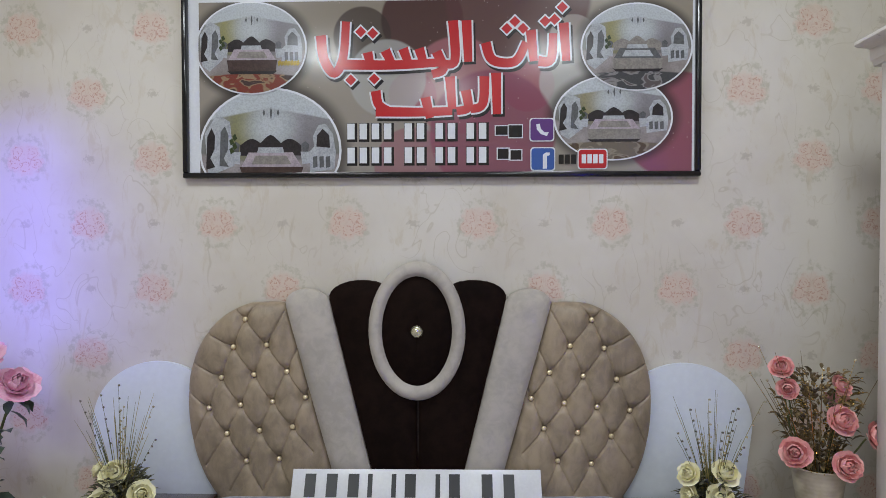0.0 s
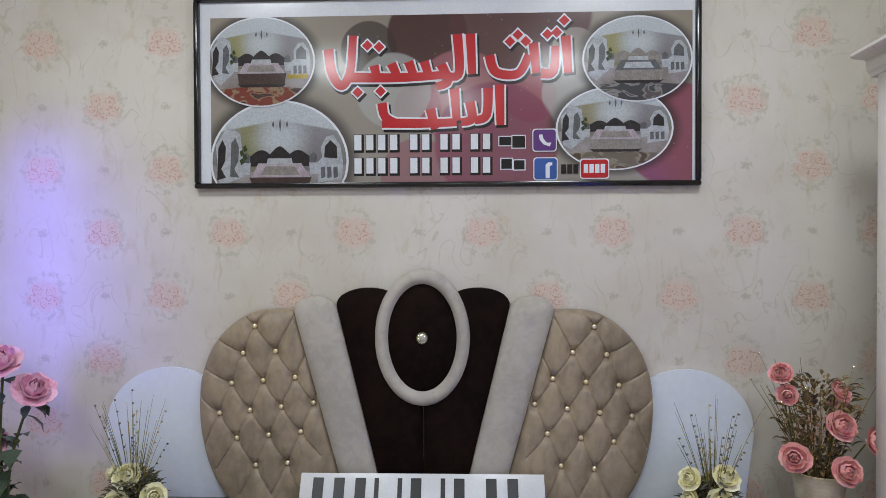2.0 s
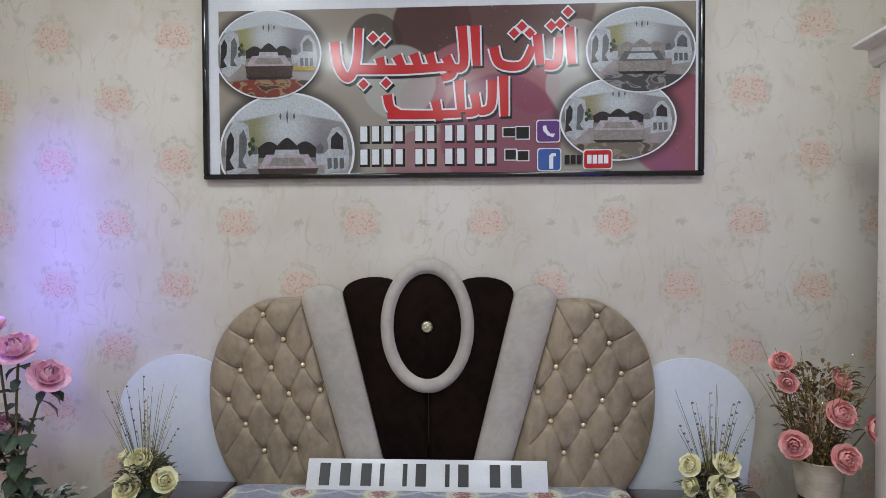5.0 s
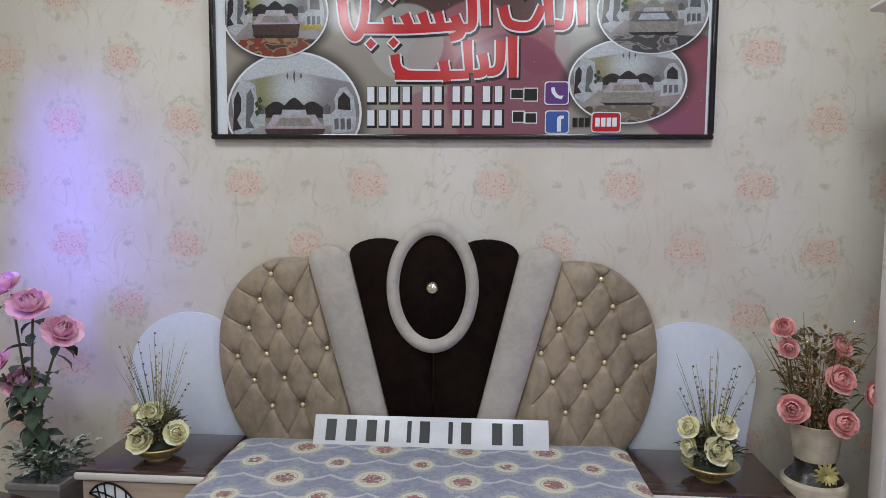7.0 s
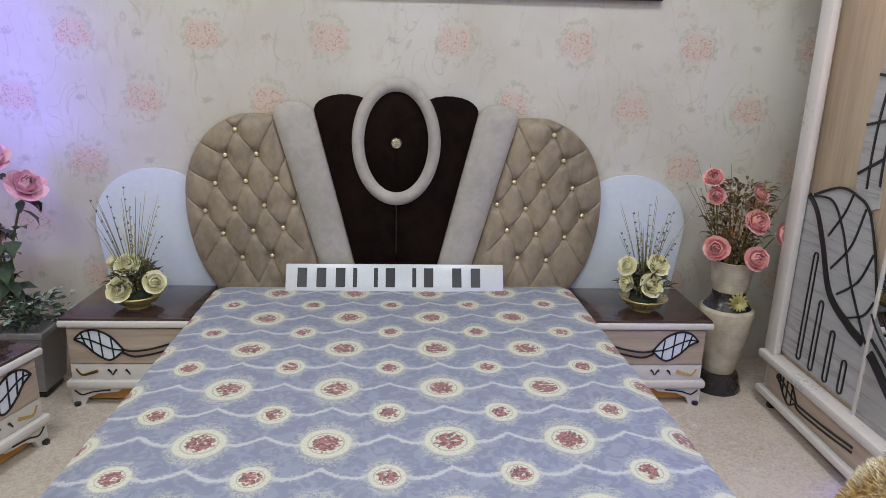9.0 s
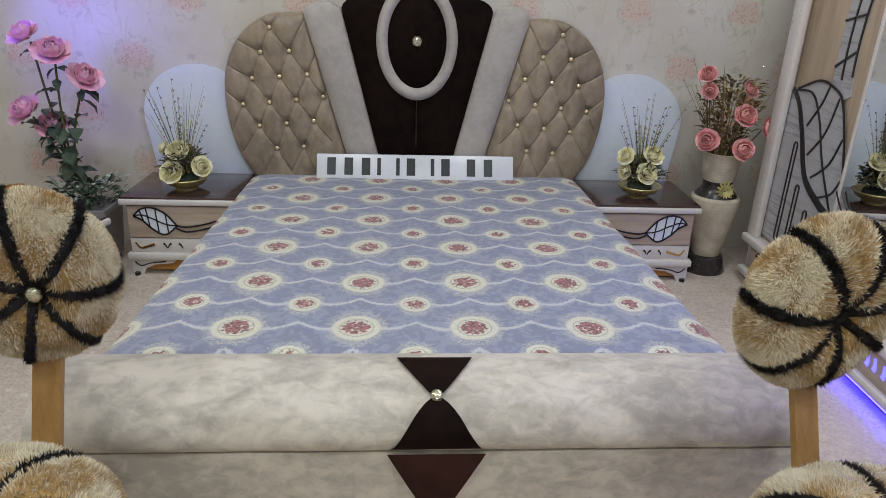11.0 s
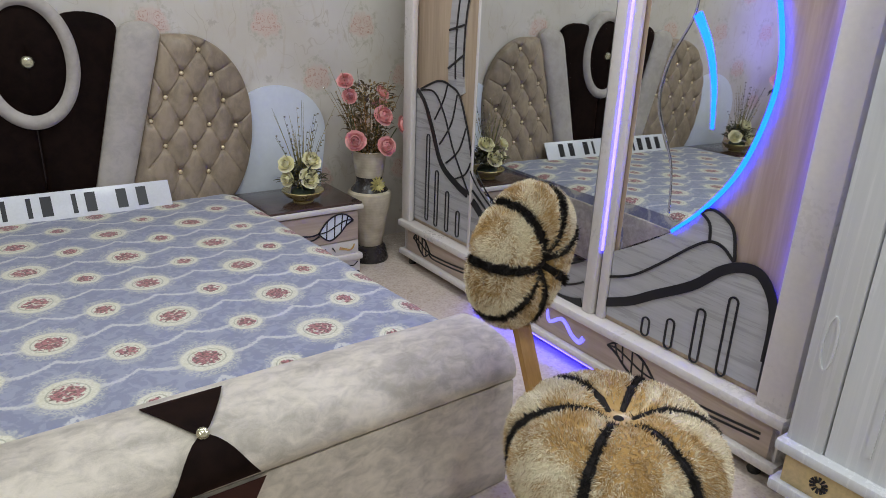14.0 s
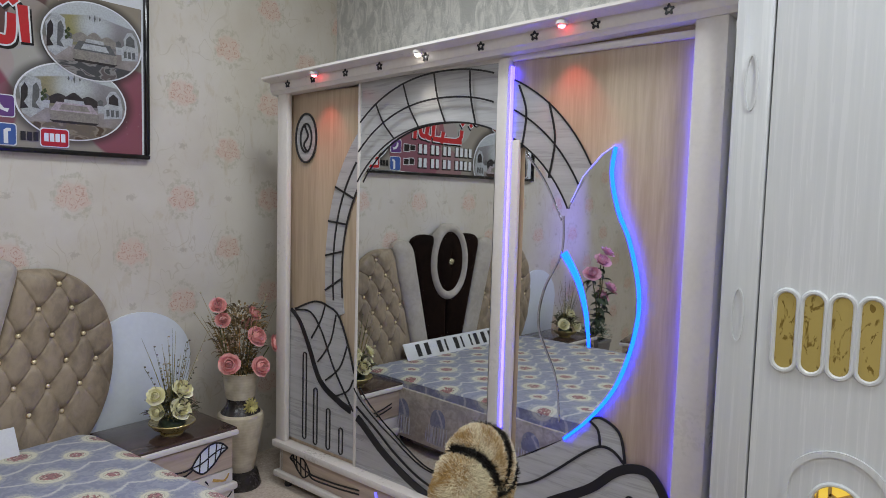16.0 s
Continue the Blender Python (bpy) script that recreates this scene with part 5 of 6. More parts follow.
def photo(cu, cv, ru, rv, tint, rug, seed, lift):
    """An oval photograph of a bedroom."""
    cx, cz = px(cu, cv)
    rx, rz = ru * (PX1 - PX0), rv * (PZ1 - PZ0)

    def inside(pts):
        keep = []
        for u, v in pts:
            k = max(1.0, math.hypot(u / 0.955, v / 0.955))
            keep.append((min(max(cx + rx * u / k, PX0), PX1), min(max(cz + rz * v / k, PZ0 + 0.001), PZ1)))
        return keep

    def oval_(k):
        return [(min(max(cx + rx * k * math.cos(a), PX0), PX1), min(max(cz + rz * k * math.sin(a), PZ0 + 0.001), PZ1)) for a in steps(0, 2 * math.pi * 47 / 48, 48)]

    def shape(name, pts, d, key):
        return flat(name, inside(pts), lift + d, PH[key], ph)
    ph = flat("photograph", oval_(1.0), lift, V_WHITE, banner, "oval bedroom photograph")
    flat("photo_room", oval_(0.968), lift + 0.0008, photo_ground(cx, cz, rx, rz, tint, rug), ph)
    wave = lambda x0, x1, y0, h_, n: [(x, y0 + h_ * (0.55 + 0.45 * abs(math.sin(n * math.pi * (x - x0) / (x1 - x0)))) * (1.25 - abs(2 * (x - x0) / (x1 - x0) - 1) * 0.5)) for x in steps(x0, x1, 25)]
    # wardrobe with dark curved doors
    shape("photo_wardrobe", [(-0.95, -0.42), (-0.95, 0.28), (-0.74, 0.58), (-0.56, 0.46), (-0.50, -0.24), (-0.74, -0.5)], 0.0016, "white")
    for k in range(2):
        x0 = -0.90 + 0.19 * k
        shape("photo_wardrobe_door", [(x0, -0.30 + 0.06 * k), (x0 + 0.02, 0.22 + 0.08 * k), (x0 + 0.08, 0.36 + 0.03 * k), (x0 + 0.13, 0.24), (x0 + 0.12, 0.02), (x0 + 0.06, -0.12), (x0 + 0.13, -0.26)], 0.0024, "grey" if k else "dark")
    # headboard, bed, night tables and dresser
    shape("photo_headboard", [(-0.42, -0.08)] + wave(-0.42, 0.44, 0.0, 0.20, 3) + [(0.44, -0.08)], 0.0016, "dark" if seed != 3 else "stone")
    for s in (-1, 1):
        shape("photo_night_table", [(0.01 + s * 0.42, -0.02), (0.01 + s * 0.55, -0.02), (0.01 + s * 0.56, -0.2), (0.01 + s * 0.44, -0.22)], 0.0020, "white")
        shape("photo_lamp", [(0.01 + s * 0.45, -0.02), (0.01 + s * 0.43, 0.10), (0.01 + s * 0.49, 0.15), (0.01 + s * 0.54, 0.09), (0.01 + s * 0.52, -0.02)], 0.0020, "grey")
    shape("photo_bed", [(-0.30, -0.03), (0.32, -0.03), (0.45, -0.27), (-0.41, -0.27)], 0.0024, "lilac" if seed != 3 else "grey")
    shape("photo_blanket", [(-0.20, -0.08), (0.23, -0.08), (0.30, -0.22), (-0.26, -0.22)], 0.0030, "stone" if seed != 3 else "white")
    shape("photo_pillow", [(-0.16, 0.05), (0.18, 0.05), (0.20, -0.04), (-0.18, -0.04)], 0.0030, "white")
    shape("photo_footboard", [(-0.43, -0.26), (0.47, -0.26), (0.44, -0.50), (-0.40, -0.50)], 0.0030, "brown" if seed < 3 else "stone")
    shape("photo_footboard_shadow", [(-0.43, -0.49), (0.47, -0.49), (0.40, -0.56), (-0.36, -0.56)], 0.0024, "dark")
    shape("photo_dresser", [(0.56, -0.36), (0.55, -0.02), (0.62, 0.06), (0.60, 0.22), (0.68, 0.40), (0.78, 0.42), (0.88, 0.26), (0.92, -0.02), (0.90, -0.30)], 0.0016, "white")
    shape("photo_dresser_mirror", [(0.65, 0.06), (0.66, 0.24), (0.74, 0.34), (0.83, 0.24), (0.84, 0.04)], 0.0024, "grey" if seed % 2 else "dark")
    for k in range(3):
        shape("photo_drawer", [(0.60 + 0.09 * k, -0.10), (0.66 + 0.09 * k, -0.09), (0.665 + 0.09 * k, -0.26), (0.605 + 0.09 * k, -0.28)], 0.0024, "grey")
    for k in range(4):
        q = -0.55 + 0.045 * (k % 2)
        shape("photo_plant", [(q, -0.06 + 0.07 * k), (q + 0.05, -0.02 + 0.07 * k), (q + 0.02, 0.06 + 0.07 * k), (q - 0.02, 0.02 + 0.07 * k)], 0.0030 + 0.0001 * k, "leaf")
    if seed == 1:
        for k in range(7):
            q = 0.48 + 0.055 * k
            shape("photo_flower", [(q, -0.30), (q + 0.05, -0.26 - 0.03 * (k % 2)), (q + 0.06, -0.36), (q + 0.01, -0.40)], 0.0036 + 0.0001 * k, "yellow")
    for k in range(5):
        q = -0.10 + 0.05 * k
        shape("photo_chandelier", [(q, 0.60), (q + 0.02, 0.70 - 0.02 * abs(k - 2)), (q + 0.035, 0.60), (q + 0.018, 0.54 - 0.03 * (2 - abs(k - 2)))], 0.0024 + 0.0001 * k, "white" if k % 2 else "grey")


RED_RUG, GREY_RUG = ((0.20, 0.045, 0.03), (0.30, 0.20, 0.12), (0.06, 0.035, 0.03)), ((0.06, 0.06, 0.065), (0.24, 0.23, 0.23), (0.11, 0.09, 0.09))
photo(0.145, 0.87, 0.147, 0.37, (0.24, 0.23, 0.08), RED_RUG, 2, 0.0008)
photo(0.108, 0.27, 0.115, 0.272, (0.30, 0.28, 0.07), RED_RUG, 1, 0.0050)
photo(0.842, 0.69, 0.120, 0.248, (0.28, 0.24, 0.10), ((0.16, 0.13, 0.10), (0.26, 0.22, 0.17), (0.09, 0.06, 0.04)), 4, 0.0008)
photo(0.888, 0.283, 0.112, 0.254, (0.30, 0.27, 0.06), GREY_RUG, 3, 0.0050)

# large title: plain red sweeps with a pale rim and dark drop edge, in place of the shop's name
TITLE = [((0.255, 0.20), (0.262, 0.34), (0.285, 0.42), (0.305, 0.33), (0.312, 0.12)), ((0.305, 0.37), (0.40, 0.375), (0.47, 0.37), (0.53, 0.36)), ((0.360, 0.30), (0.366, 0.365)), ((0.400, 0.29), (0.414, 0.365)), ((0.440, 0.28), (0.452, 0.365)), ((0.476, 0.28), (0.486, 0.365)), ((0.515, 0.30), (0.53, 0.40), (0.505, 0.43)),
         ((0.552, 0.12), (0.556, 0.35), (0.53, 0.37)), ((0.582, 0.12), (0.586, 0.36)), ((0.625, 0.25), (0.64, 0.35), (0.69, 0.36), (0.715, 0.25)), ((0.725, 0.18), (0.732, 0.36)), ((0.742, 0.36), (0.77, 0.35), (0.775, 0.20)), ((0.798, 0.14), (0.804, 0.36)),
         ((0.378, 0.525), (0.385, 0.605), (0.41, 0.645)), ((0.378, 0.645), (0.47, 0.650), (0.55, 0.645)), ((0.49, 0.565), (0.50, 0.685)), ((0.545, 0.445), (0.55, 0.635)), ((0.58, 0.525), (0.585, 0.625), (0.56, 0.645)), ((0.622, 0.445), (0.618, 0.605), (0.59, 0.635)), ((0.648, 0.425), (0.650, 0.665))]
DOTS = [(0.345, 0.18), (0.372, 0.19), (0.322, 0.46), (0.672, 0.17), (0.69, 0.13), (0.708, 0.17), (0.757, 0.13), (0.778, 0.12), (0.795, 0.05), (0.375, 0.455)]
title = part("title", prism(B(), [px(0.30, 0.372), px(0.30, 0.376), px(0.31, 0.376)], lambda u, v, q: (u, BACK - 0.014 - q, v), 0.001, 0.0012), V_RED, banner, "large red title shapes with pale rims")
for mat_, grow, d, shift in ((V_BLACK, 0.016, 0.0008, (0.007, -0.010)), (V_WHITE, 0.014, 0.0016, (0, 0)), (V_RED, 0.0, 0.0024, (0, 0))):
    bm = B()
    pu = lambda u, v, q: (u + shift[0], BACK - 0.014 - q, v + shift[1])
    for i, st in enumerate(TITLE):
        ln = spline([px(0.251 + (p[0] - 0.255) * 0.905, p[1]) for p in st], 6)
        strip(bm, ln, [0.040 + grow, 0.032 + grow], pu, d + 0.00001 * i, d + 0.0006 + 0.00001 * i)
    for i, (u, v) in enumerate(DOTS):
        cx, cz = px(0.251 + (u - 0.255) * 0.905, v)
        r = 0.022 + grow * 0.6
        prism(bm, [(cx, cz + r), (cx - r, cz), (cx, cz - r), (cx + r, cz)], pu, d + 0.0003 + 0.00001 * i, d + 0.0009 + 0.00001 * i)
    part("title_layer", bm, mat_, title, smooth=False)


def bars(name, items, d, mats, parent, label):
    """Plain bars in place of writing: (u, v, width, height) in the print's coordinates."""
    for mat_, grow, dd, sh in mats:
        bm = B()
        for u, v, w, h_ in items:
            (a, b), (c, e) = px(u, v), px(u + w, v + h_)
            box(bm, a - grow + sh, c + grow + sh, BACK - 0.014 - d - dd - 0.0006, BACK - 0.014 - d - dd, e - grow - sh, b + grow - sh)
        pieces(name, bm, mat_, parent, label)


num = [(0.304 + x_, v, 0.015, 0.092) for v in (0.715, 0.855) for x_ in (0, 0.025, 0.05, 0.075, 0.117, 0.142, 0.18, 0.205, 0.243, 0.268)]
bars("writing_bar", num, 0.0008, ((V_BLACK, 0.006, 0, 0.004), (V_WHITE, 0.0, 0.001, 0)), banner, "pale bar edged black")
bars("writing_bar", [(0.606, 0.735, 0.024, 0.05), (0.633, 0.73, 0.026, 0.07), (0.610, 0.865, 0.022, 0.06), (0.636, 0.875, 0.022, 0.055)], 0.0008, ((V_WHITE, 0.004, 0, 0), (V_BLACK, 0.0, 0.001, 0)), banner, "dark bar edged white")
V_VIOLET, V_BLUE, V_RED2 = vinyl("print_violet", (0.12, 0.05, 0.20)), vinyl("print_blue", (0.05, 0.11, 0.35)), vinyl("print_badge_red", (0.45, 0.02, 0.025))


def badge(u, v, w, h_, mat_, label):
    (a, b), (c, e) = px(u, v), px(u + w, v + h_)
    r = 0.012
    pts = []
    for cx, cz, a0 in ((c - r, b - r, 0), (a + r, b - r, 90), (a + r, e + r, 180), (c - r, e + r, 270)):
        pts += [(cx + r * math.cos(radians(a0 + k * 22.5)), cz + r * math.sin(radians(a0 + k * 22.5))) for k in range(5)]
    grow = [(p + (0.004 if p > (a + c) / 2 else -0.004), q + (0.004 if q > (b + e) / 2 else -0.004)) for p, q in pts]
    k = flat("badge", grow, 0.0048, V_WHITE, banner, label)
    flat("badge_face", pts, 0.0055, mat_, k)
    return k, (a, b, c, e)


k, (a, b, c, e) = badge(0.676, 0.695, 0.046, 0.125, V_VIOLET, "violet rounded badge")
flat("badge_mark", [(a + (c - a) * u, b + (e - b) * v) for u, v in ((0.25, 0.25), (0.4, 0.22), (0.45, 0.45), (0.6, 0.62), (0.8, 0.62), (0.72, 0.8), (0.45, 0.7), (0.28, 0.48))], 0.0062, V_WHITE, k)
k, (a, b, c, e) = badge(0.678, 0.865, 0.046, 0.125, V_BLUE, "blue square badge")
flat("badge_mark", [(a + (c - a) * u, b + (e - b) * v) for u, v in ((0.5, 0.95), (0.5, 0.3), (0.62, 0.2), (0.8, 0.2), (0.8, 0.33), (0.68, 0.36), (0.68, 0.95))], 0.0062, V_WHITE, k)
k, (a, b, c, e) = badge(0.773, 0.875, 0.056, 0.108, V_RED2, "red rounded badge")
bars("badge_bar", [(0.779 + 0.0115 * i, 0.902, 0.009, 0.052) for i in range(4)], 0.0062, ((V_WHITE, 0, 0, 0),), k, "white bars")
bars("badge_bar", [(0.733 + 0.0125 * i, 0.902, 0.010, 0.055) for i in range(3)], 0.0048, ((V_BLACK, 0, 0, 0),), banner, "black bars")

# ---- number board leaning on the headboard ----
sign = thing("number_board", "long white board with large black bars, leaning on the headboard", "sign", pose(0.0, 2.772, 0.456, 60, 0, 0.6))
part("board", box(B(), -0.482, 0.482, -0.062, 0.062, -0.006, 0.0, 0.001), vinyl("sign_white", (0.70, 0.71, 0.73), 0.3), sign, "white plastic board")
bm = B()
u = -0.448
for i, gap in enumerate((0, 0, 0, 0, 0.048, 0, 0.042, 0, 0.042, 0)):
    u += gap
    w = 0.075 if i not in (3, 4, 6) else 0.035
    # each numeral stands as a plain bar of its height
    c = u + w / 2
    hw = 0.021 if w > 0.05 else 0.009
    box(bm, c - hw, c + hw, -0.043, 0.044, 0.0, 0.0012)
    u += w + 0.009
pieces("bar", bm, BLACK, sign)

# ---- flowers ----


def petal_mat(name, deep, pale):
    m = Mat(name, pale, 0.6)
    f = (m.noise(34, 3) * 0.75 + m.noise(130, 2) * 0.35 + (m.island() - 0.5) * 0.25).ramp(0.30, 0.80)
    m.to("Base Color", m.mix(f, deep, pale))
    m.b.inputs["Sheen Weight"].default_value = 0.2
    return m.bump(m.noise(120, 2), 0.2, 0.001).m


PINK = petal_mat("pink_petals", (0.78, 0.29, 0.28), (0.90, 0.52, 0.49))
LILAC = petal_mat("rose_pink_petals", (0.72, 0.29, 0.45), (0.87, 0.54, 0.68))
YELLOW = petal_mat("pale_yellow_petals", (0.86, 0.80, 0.44), (0.93, 0.90, 0.66))
LEAF = petal_mat("dark_leaf", (0.018, 0.035, 0.018), (0.06, 0.095, 0.05))
LEAF_RED = petal_mat("bronze_leaf", (0.07, 0.05, 0.018), (0.26, 0.17, 0.06))
LEAF_OLIVE = petal_mat("olive_leaf", (0.035, 0.035, 0.015), (0.17, 0.16, 0.07))
LEAF_PALE = petal_mat("pale_leaf", (0.16, 0.21, 0.16), (0.50, 0.54, 0.48))
STEM = Mat("green_stem", (0.09, 0.10, 0.03), 0.6).worn(30, 200, 0.3).m
STRAW = Mat("straw_stalk", (0.30, 0.24, 0.08), 0.6).worn(30, 200, 0.3).m
BEAD_DARK = Mat("dark_silver_bead", (0.30, 0.28, 0.25), 0.2, 0.8).m
GLITTER = Mat("glitter_bead", (0.85, 0.80, 0.62), 0.12, 0.9).m


def petal(bm, turn, tilt, width, height, base, curl, n=5, seed=0.0):
    """One cupped petal leaning out from the axis by tilt, its rim curled back."""
    rot = Matrix.Rotation(turn, 4, "Z")
    rows = []
    for j in range(n):
        v = j / (n - 1)
        row = []
        for i in range(n):
            u = 2 * i / (n - 1) - 1
            w = width * math.sin(math.pi * (0.18 + 0.64 * v)) * (1 - 0.15 * v)
            x = u * w
            out = base + math.sin(tilt) * height * v + curl * v ** 3 - 0.45 * width * u * u * (1 - 0.5 * v)
            z = math.cos(tilt) * height * v - curl * 0.5 * v ** 4 + 0.06 * height * math.sin(5 * u + seed) * v
            row.append(bm.verts.new(rot @ Vector((out, x, z))))
        rows.append(row)
    for p, q in zip(rows, rows[1:]):
        for i in range(n - 1):
            bm.faces.new((p[i], p[i + 1], q[i + 1], q[i]))


def rose_mesh(name, r, material, rng, open_=1.0):
    """A full rose of nested cupped petals that all rise from its base; r is its outer radius."""
    bm = B()
    N = 6
    for ring, (count, b, spread, h_, droop, half, shut) in enumerate(((3, 0.16, 0.0, 0.92, 0.0, 1.3, 0.85), (4, 0.30, 0.0, 0.93, 0.0, 1.05, 0.55), (5, 0.44, 0.02, 0.90, 0.02, 0.9, 0.30), (6, 0.57, 0.10 * open_, 0.80, 0.06, 0.8, 0.08), (7, 0.68, 0.24 * open_, 0.60, 0.12, 0.72, 0.0))):
        for k in range(count):
            turn = 2 * math.pi * (k + 0.37 * ring) / count + rng.uniform(-0.15, 0.15)
            hh, bb, ph = h_ * rng.uniform(0.9, 1.08), b * rng.uniform(0.92, 1.08), rng.uniform(0, 6)
            rows = []
            for j in range(N):
                v = j / (N - 1)
                row = []
                for i in range(N):
                    u = 2 * i / (N - 1) - 1
                    out = r * (bb * math.sin(min(1.0, v * 1.25) * math.pi / 2) * (1 - shut * v ** 4) + spread * v ** 2 * (1 - 0.3 * u * u) + 0.025 * math.sin(6 * u + ph) * v)
                    a = turn + u * half * math.sin(math.pi * (0.16 + 0.62 * v)) ** 0.6
                    z = r * (hh * v * (1 - 0.16 * u * u * v) - droop * v ** 3 + 0.05 * math.sin(5 * u + ph) * v * v)
                    row.append(bm.verts.new((out * math.cos(a), out * math.sin(a), z)))
                rows.append(row)
            for p, q in zip(rows, rows[1:]):
                for i in range(N - 1):
                    bm.faces.new((p[i], p[i + 1], q[i + 1], q[i]))
    bmesh.ops.remove_doubles(bm, verts=bm.verts, dist=r * 0.004)
    return mesh_of(name, bm, material)


def leaf_at(bm, p, d, size, rng, wide=0.42):
    """A folded leaf from p along d."""
    d = Vector(d).normalized()
    side = d.cross(Vector((rng.uniform(-0.4, 0.4), rng.uniform(-0.4, 0.4), 1))).normalized()
    up = side.cross(d)
    p = Vector(p)
    mid = [p, p + d * size * 0.35 + up * size * 0.06, p + d * size * 0.7 + up * size * 0.05, p + d * size - up * size * 0.1]
    wd = [0.02, wide, wide * 0.8, 0.0]
    l = [bm.verts.new(m + side * size * w * 0.5 + up * size * 0.08 * (w > 0.1)) for m, w in zip(mid[:3], wd)]
    r = [bm.verts.new(m - side * size * w * 0.5 + up * size * 0.08 * (w > 0.1)) for m, w in zip(mid[:3], wd)]
    c = [bm.verts.new(m) for m in mid]
    for a in range(2):
        bm.faces.new((c[a], c[a + 1], l[a + 1], l[a]))
        bm.faces.new((c[a + 1], c[a], r[a], r[a + 1]))
    bm.faces.new((c[2], c[3], l[2]))
    bm.faces.new((c[3], c[2], r[2]))


def place_rose(mesh, parent, p, d, spin, scale=1.0, label=""):
    ob = new("rose", mesh)
    ob.parent = parent
    q = Vector(d).to_track_quat("Z", "Y").to_matrix().to_4x4()
    ob.matrix_basis = Matrix.Translation(p) @ q @ Matrix.Rotation(spin, 4, "Z") @ Matrix.Scale(scale, 4)
    if label:
        ob["label"] = label
    return ob


def dish_flowers(m, label, roses, seed):
    """A gilt dish with three yellow roses, leaves and tall beaded grasses."""
    rng = random.Random(seed)
    t = thing("flower_dish", label, "flower arrangement", m, "flower dishes")
    DISH = Mat("gilt_dish", (0.50, 0.41, 0.17), 0.3, 0.45).worn(12, 120, 0.25).m
    part("dish", lathe(B(), [(0.050, 0), (0.052, 0.008), (0.046, 0.013), (0.08, 0.028), (0.104, 0.056), (0.102, 0.060), (0.07, 0.046), (0.02, 0.04)], 32), DISH, t, "shallow gilt dish")
    part("floral_foam", ball(B(), (0, 0, 0.05), 0.06, 1, 1, 0.6, 14, 8), LEAF, t)
    mesh = rose_mesh("rose", 0.056, YELLOW, rng)
    for p, q, k in roses:
        place_rose(mesh, t, p, q, rng.uniform(0, 6), k)
    bm = B()
    for k in range(320):
        a, e = rng.uniform(0, 2 * math.pi), rng.uniform(0.1, 1.3)
        r = rng.uniform(0.03, 0.10)
        p = (r * math.cos(a) * math.sin(e), r * math.sin(a) * math.sin(e), 0.06 + r * math.cos(e) * 1.3)
        leaf_at(bm, p, (math.cos(a), math.sin(a), rng.uniform(-0.1, 1.2)), rng.uniform(0.03, 0.06), rng, 0.3)
    tagged(part("leaves", bm, LEAF_OLIVE, t, "small bronze-green leaves"), kind="stuff")
    bm = B()
    for k in range(260):
        a, e = rng.uniform(0, 2 * math.pi), rng.uniform(0.1, 1.3)
        r = rng.uniform(0.06, 0.105)
        c = Vector((r * math.cos(a) * math.sin(e), r * math.sin(a) * math.sin(e), 0.06 + r * math.cos(e) * 1.2))
        bmesh.ops.create_icosphere(bm, subdivisions=1, radius=rng.uniform(0.0018, 0.004), matrix=Matrix.Translation(c))
    tagged(part("berries", bm, STRAW, t, "tiny olive seed beads"), kind="stuff")
    for k in range(34):
        lean, h_ = rng.uniform(-1, 1), rng.uniform(0.24, 0.44)
        fx, fy = 0.16 * lean * h_ / 0.42, rng.uniform(-0.07, 0.05)
        pts = [(0.02 * lean, 0.0, 0.06)] + [(0.02 * lean + fx * v ** 1.25, fy * v - 0.005, 0.06 + h_ * v - 0.03 * abs(lean) * v * v) for v in (0.2, 0.4, 0.6, 0.8, 1.0)]
        bm = tube(B(), pts, [0.0017, 0.0015, 0.0013, 0.0011, 0.0009, 0.0006], 5)
        part("grass_stalk", bm, STRAW if k % 2 else STEM, t)
        if k % 3 == 0:
            bb = B()
            for j in range(5):
                v = 0.55 + 0.11 * j
                f = v * 5
                i = min(int(f), 4)
                c = Vector(pts[i]).lerp(Vector(pts[i + 1]), f - i)
                bmesh.ops.create_icosphere(bb, subdivisions=1, radius=0.0045, matrix=Matrix.Translation(c + Vector((0.004, -0.003, 0))))
            pieces("bead", bb, GLITTER if k % 2 else BEAD_DARK, t, "sparkling bead", True)
    return t


FRONT, UPWARD = (0.05, -0.85, 0.5), (0.1, -0.7, 0.7)
dish_flowers(pose(1.064, 2.60, 0.3822), "gilt dish of yellow roses and beaded grasses, on a table",
             (((0.034, -0.015, 0.19), UPWARD, 1.0), ((0.0, -0.055, 0.12), FRONT, 1.02), ((-0.078, -0.01, 0.19), (-0.6, -0.6, 0.5), 0.85), ((-0.075, -0.02, 0.125), (-0.8, -0.5, 0.2), 0.75)), 3)
dish_flowers(pose(-1.062, 2.60, 0.3822), "gilt dish of yellow roses and beaded grasses, on a table",
             (((-0.012, -0.02, 0.172), UPWARD, 1.05), ((-0.036, -0.06, 0.085), FRONT, 1.08), ((0.078, -0.03, 0.11), (0.6, -0.7, 0.4), 1.0), ((-0.07, 0.0, 0.185), (-0.7, -0.3, 0.5), 0.7)), 5)

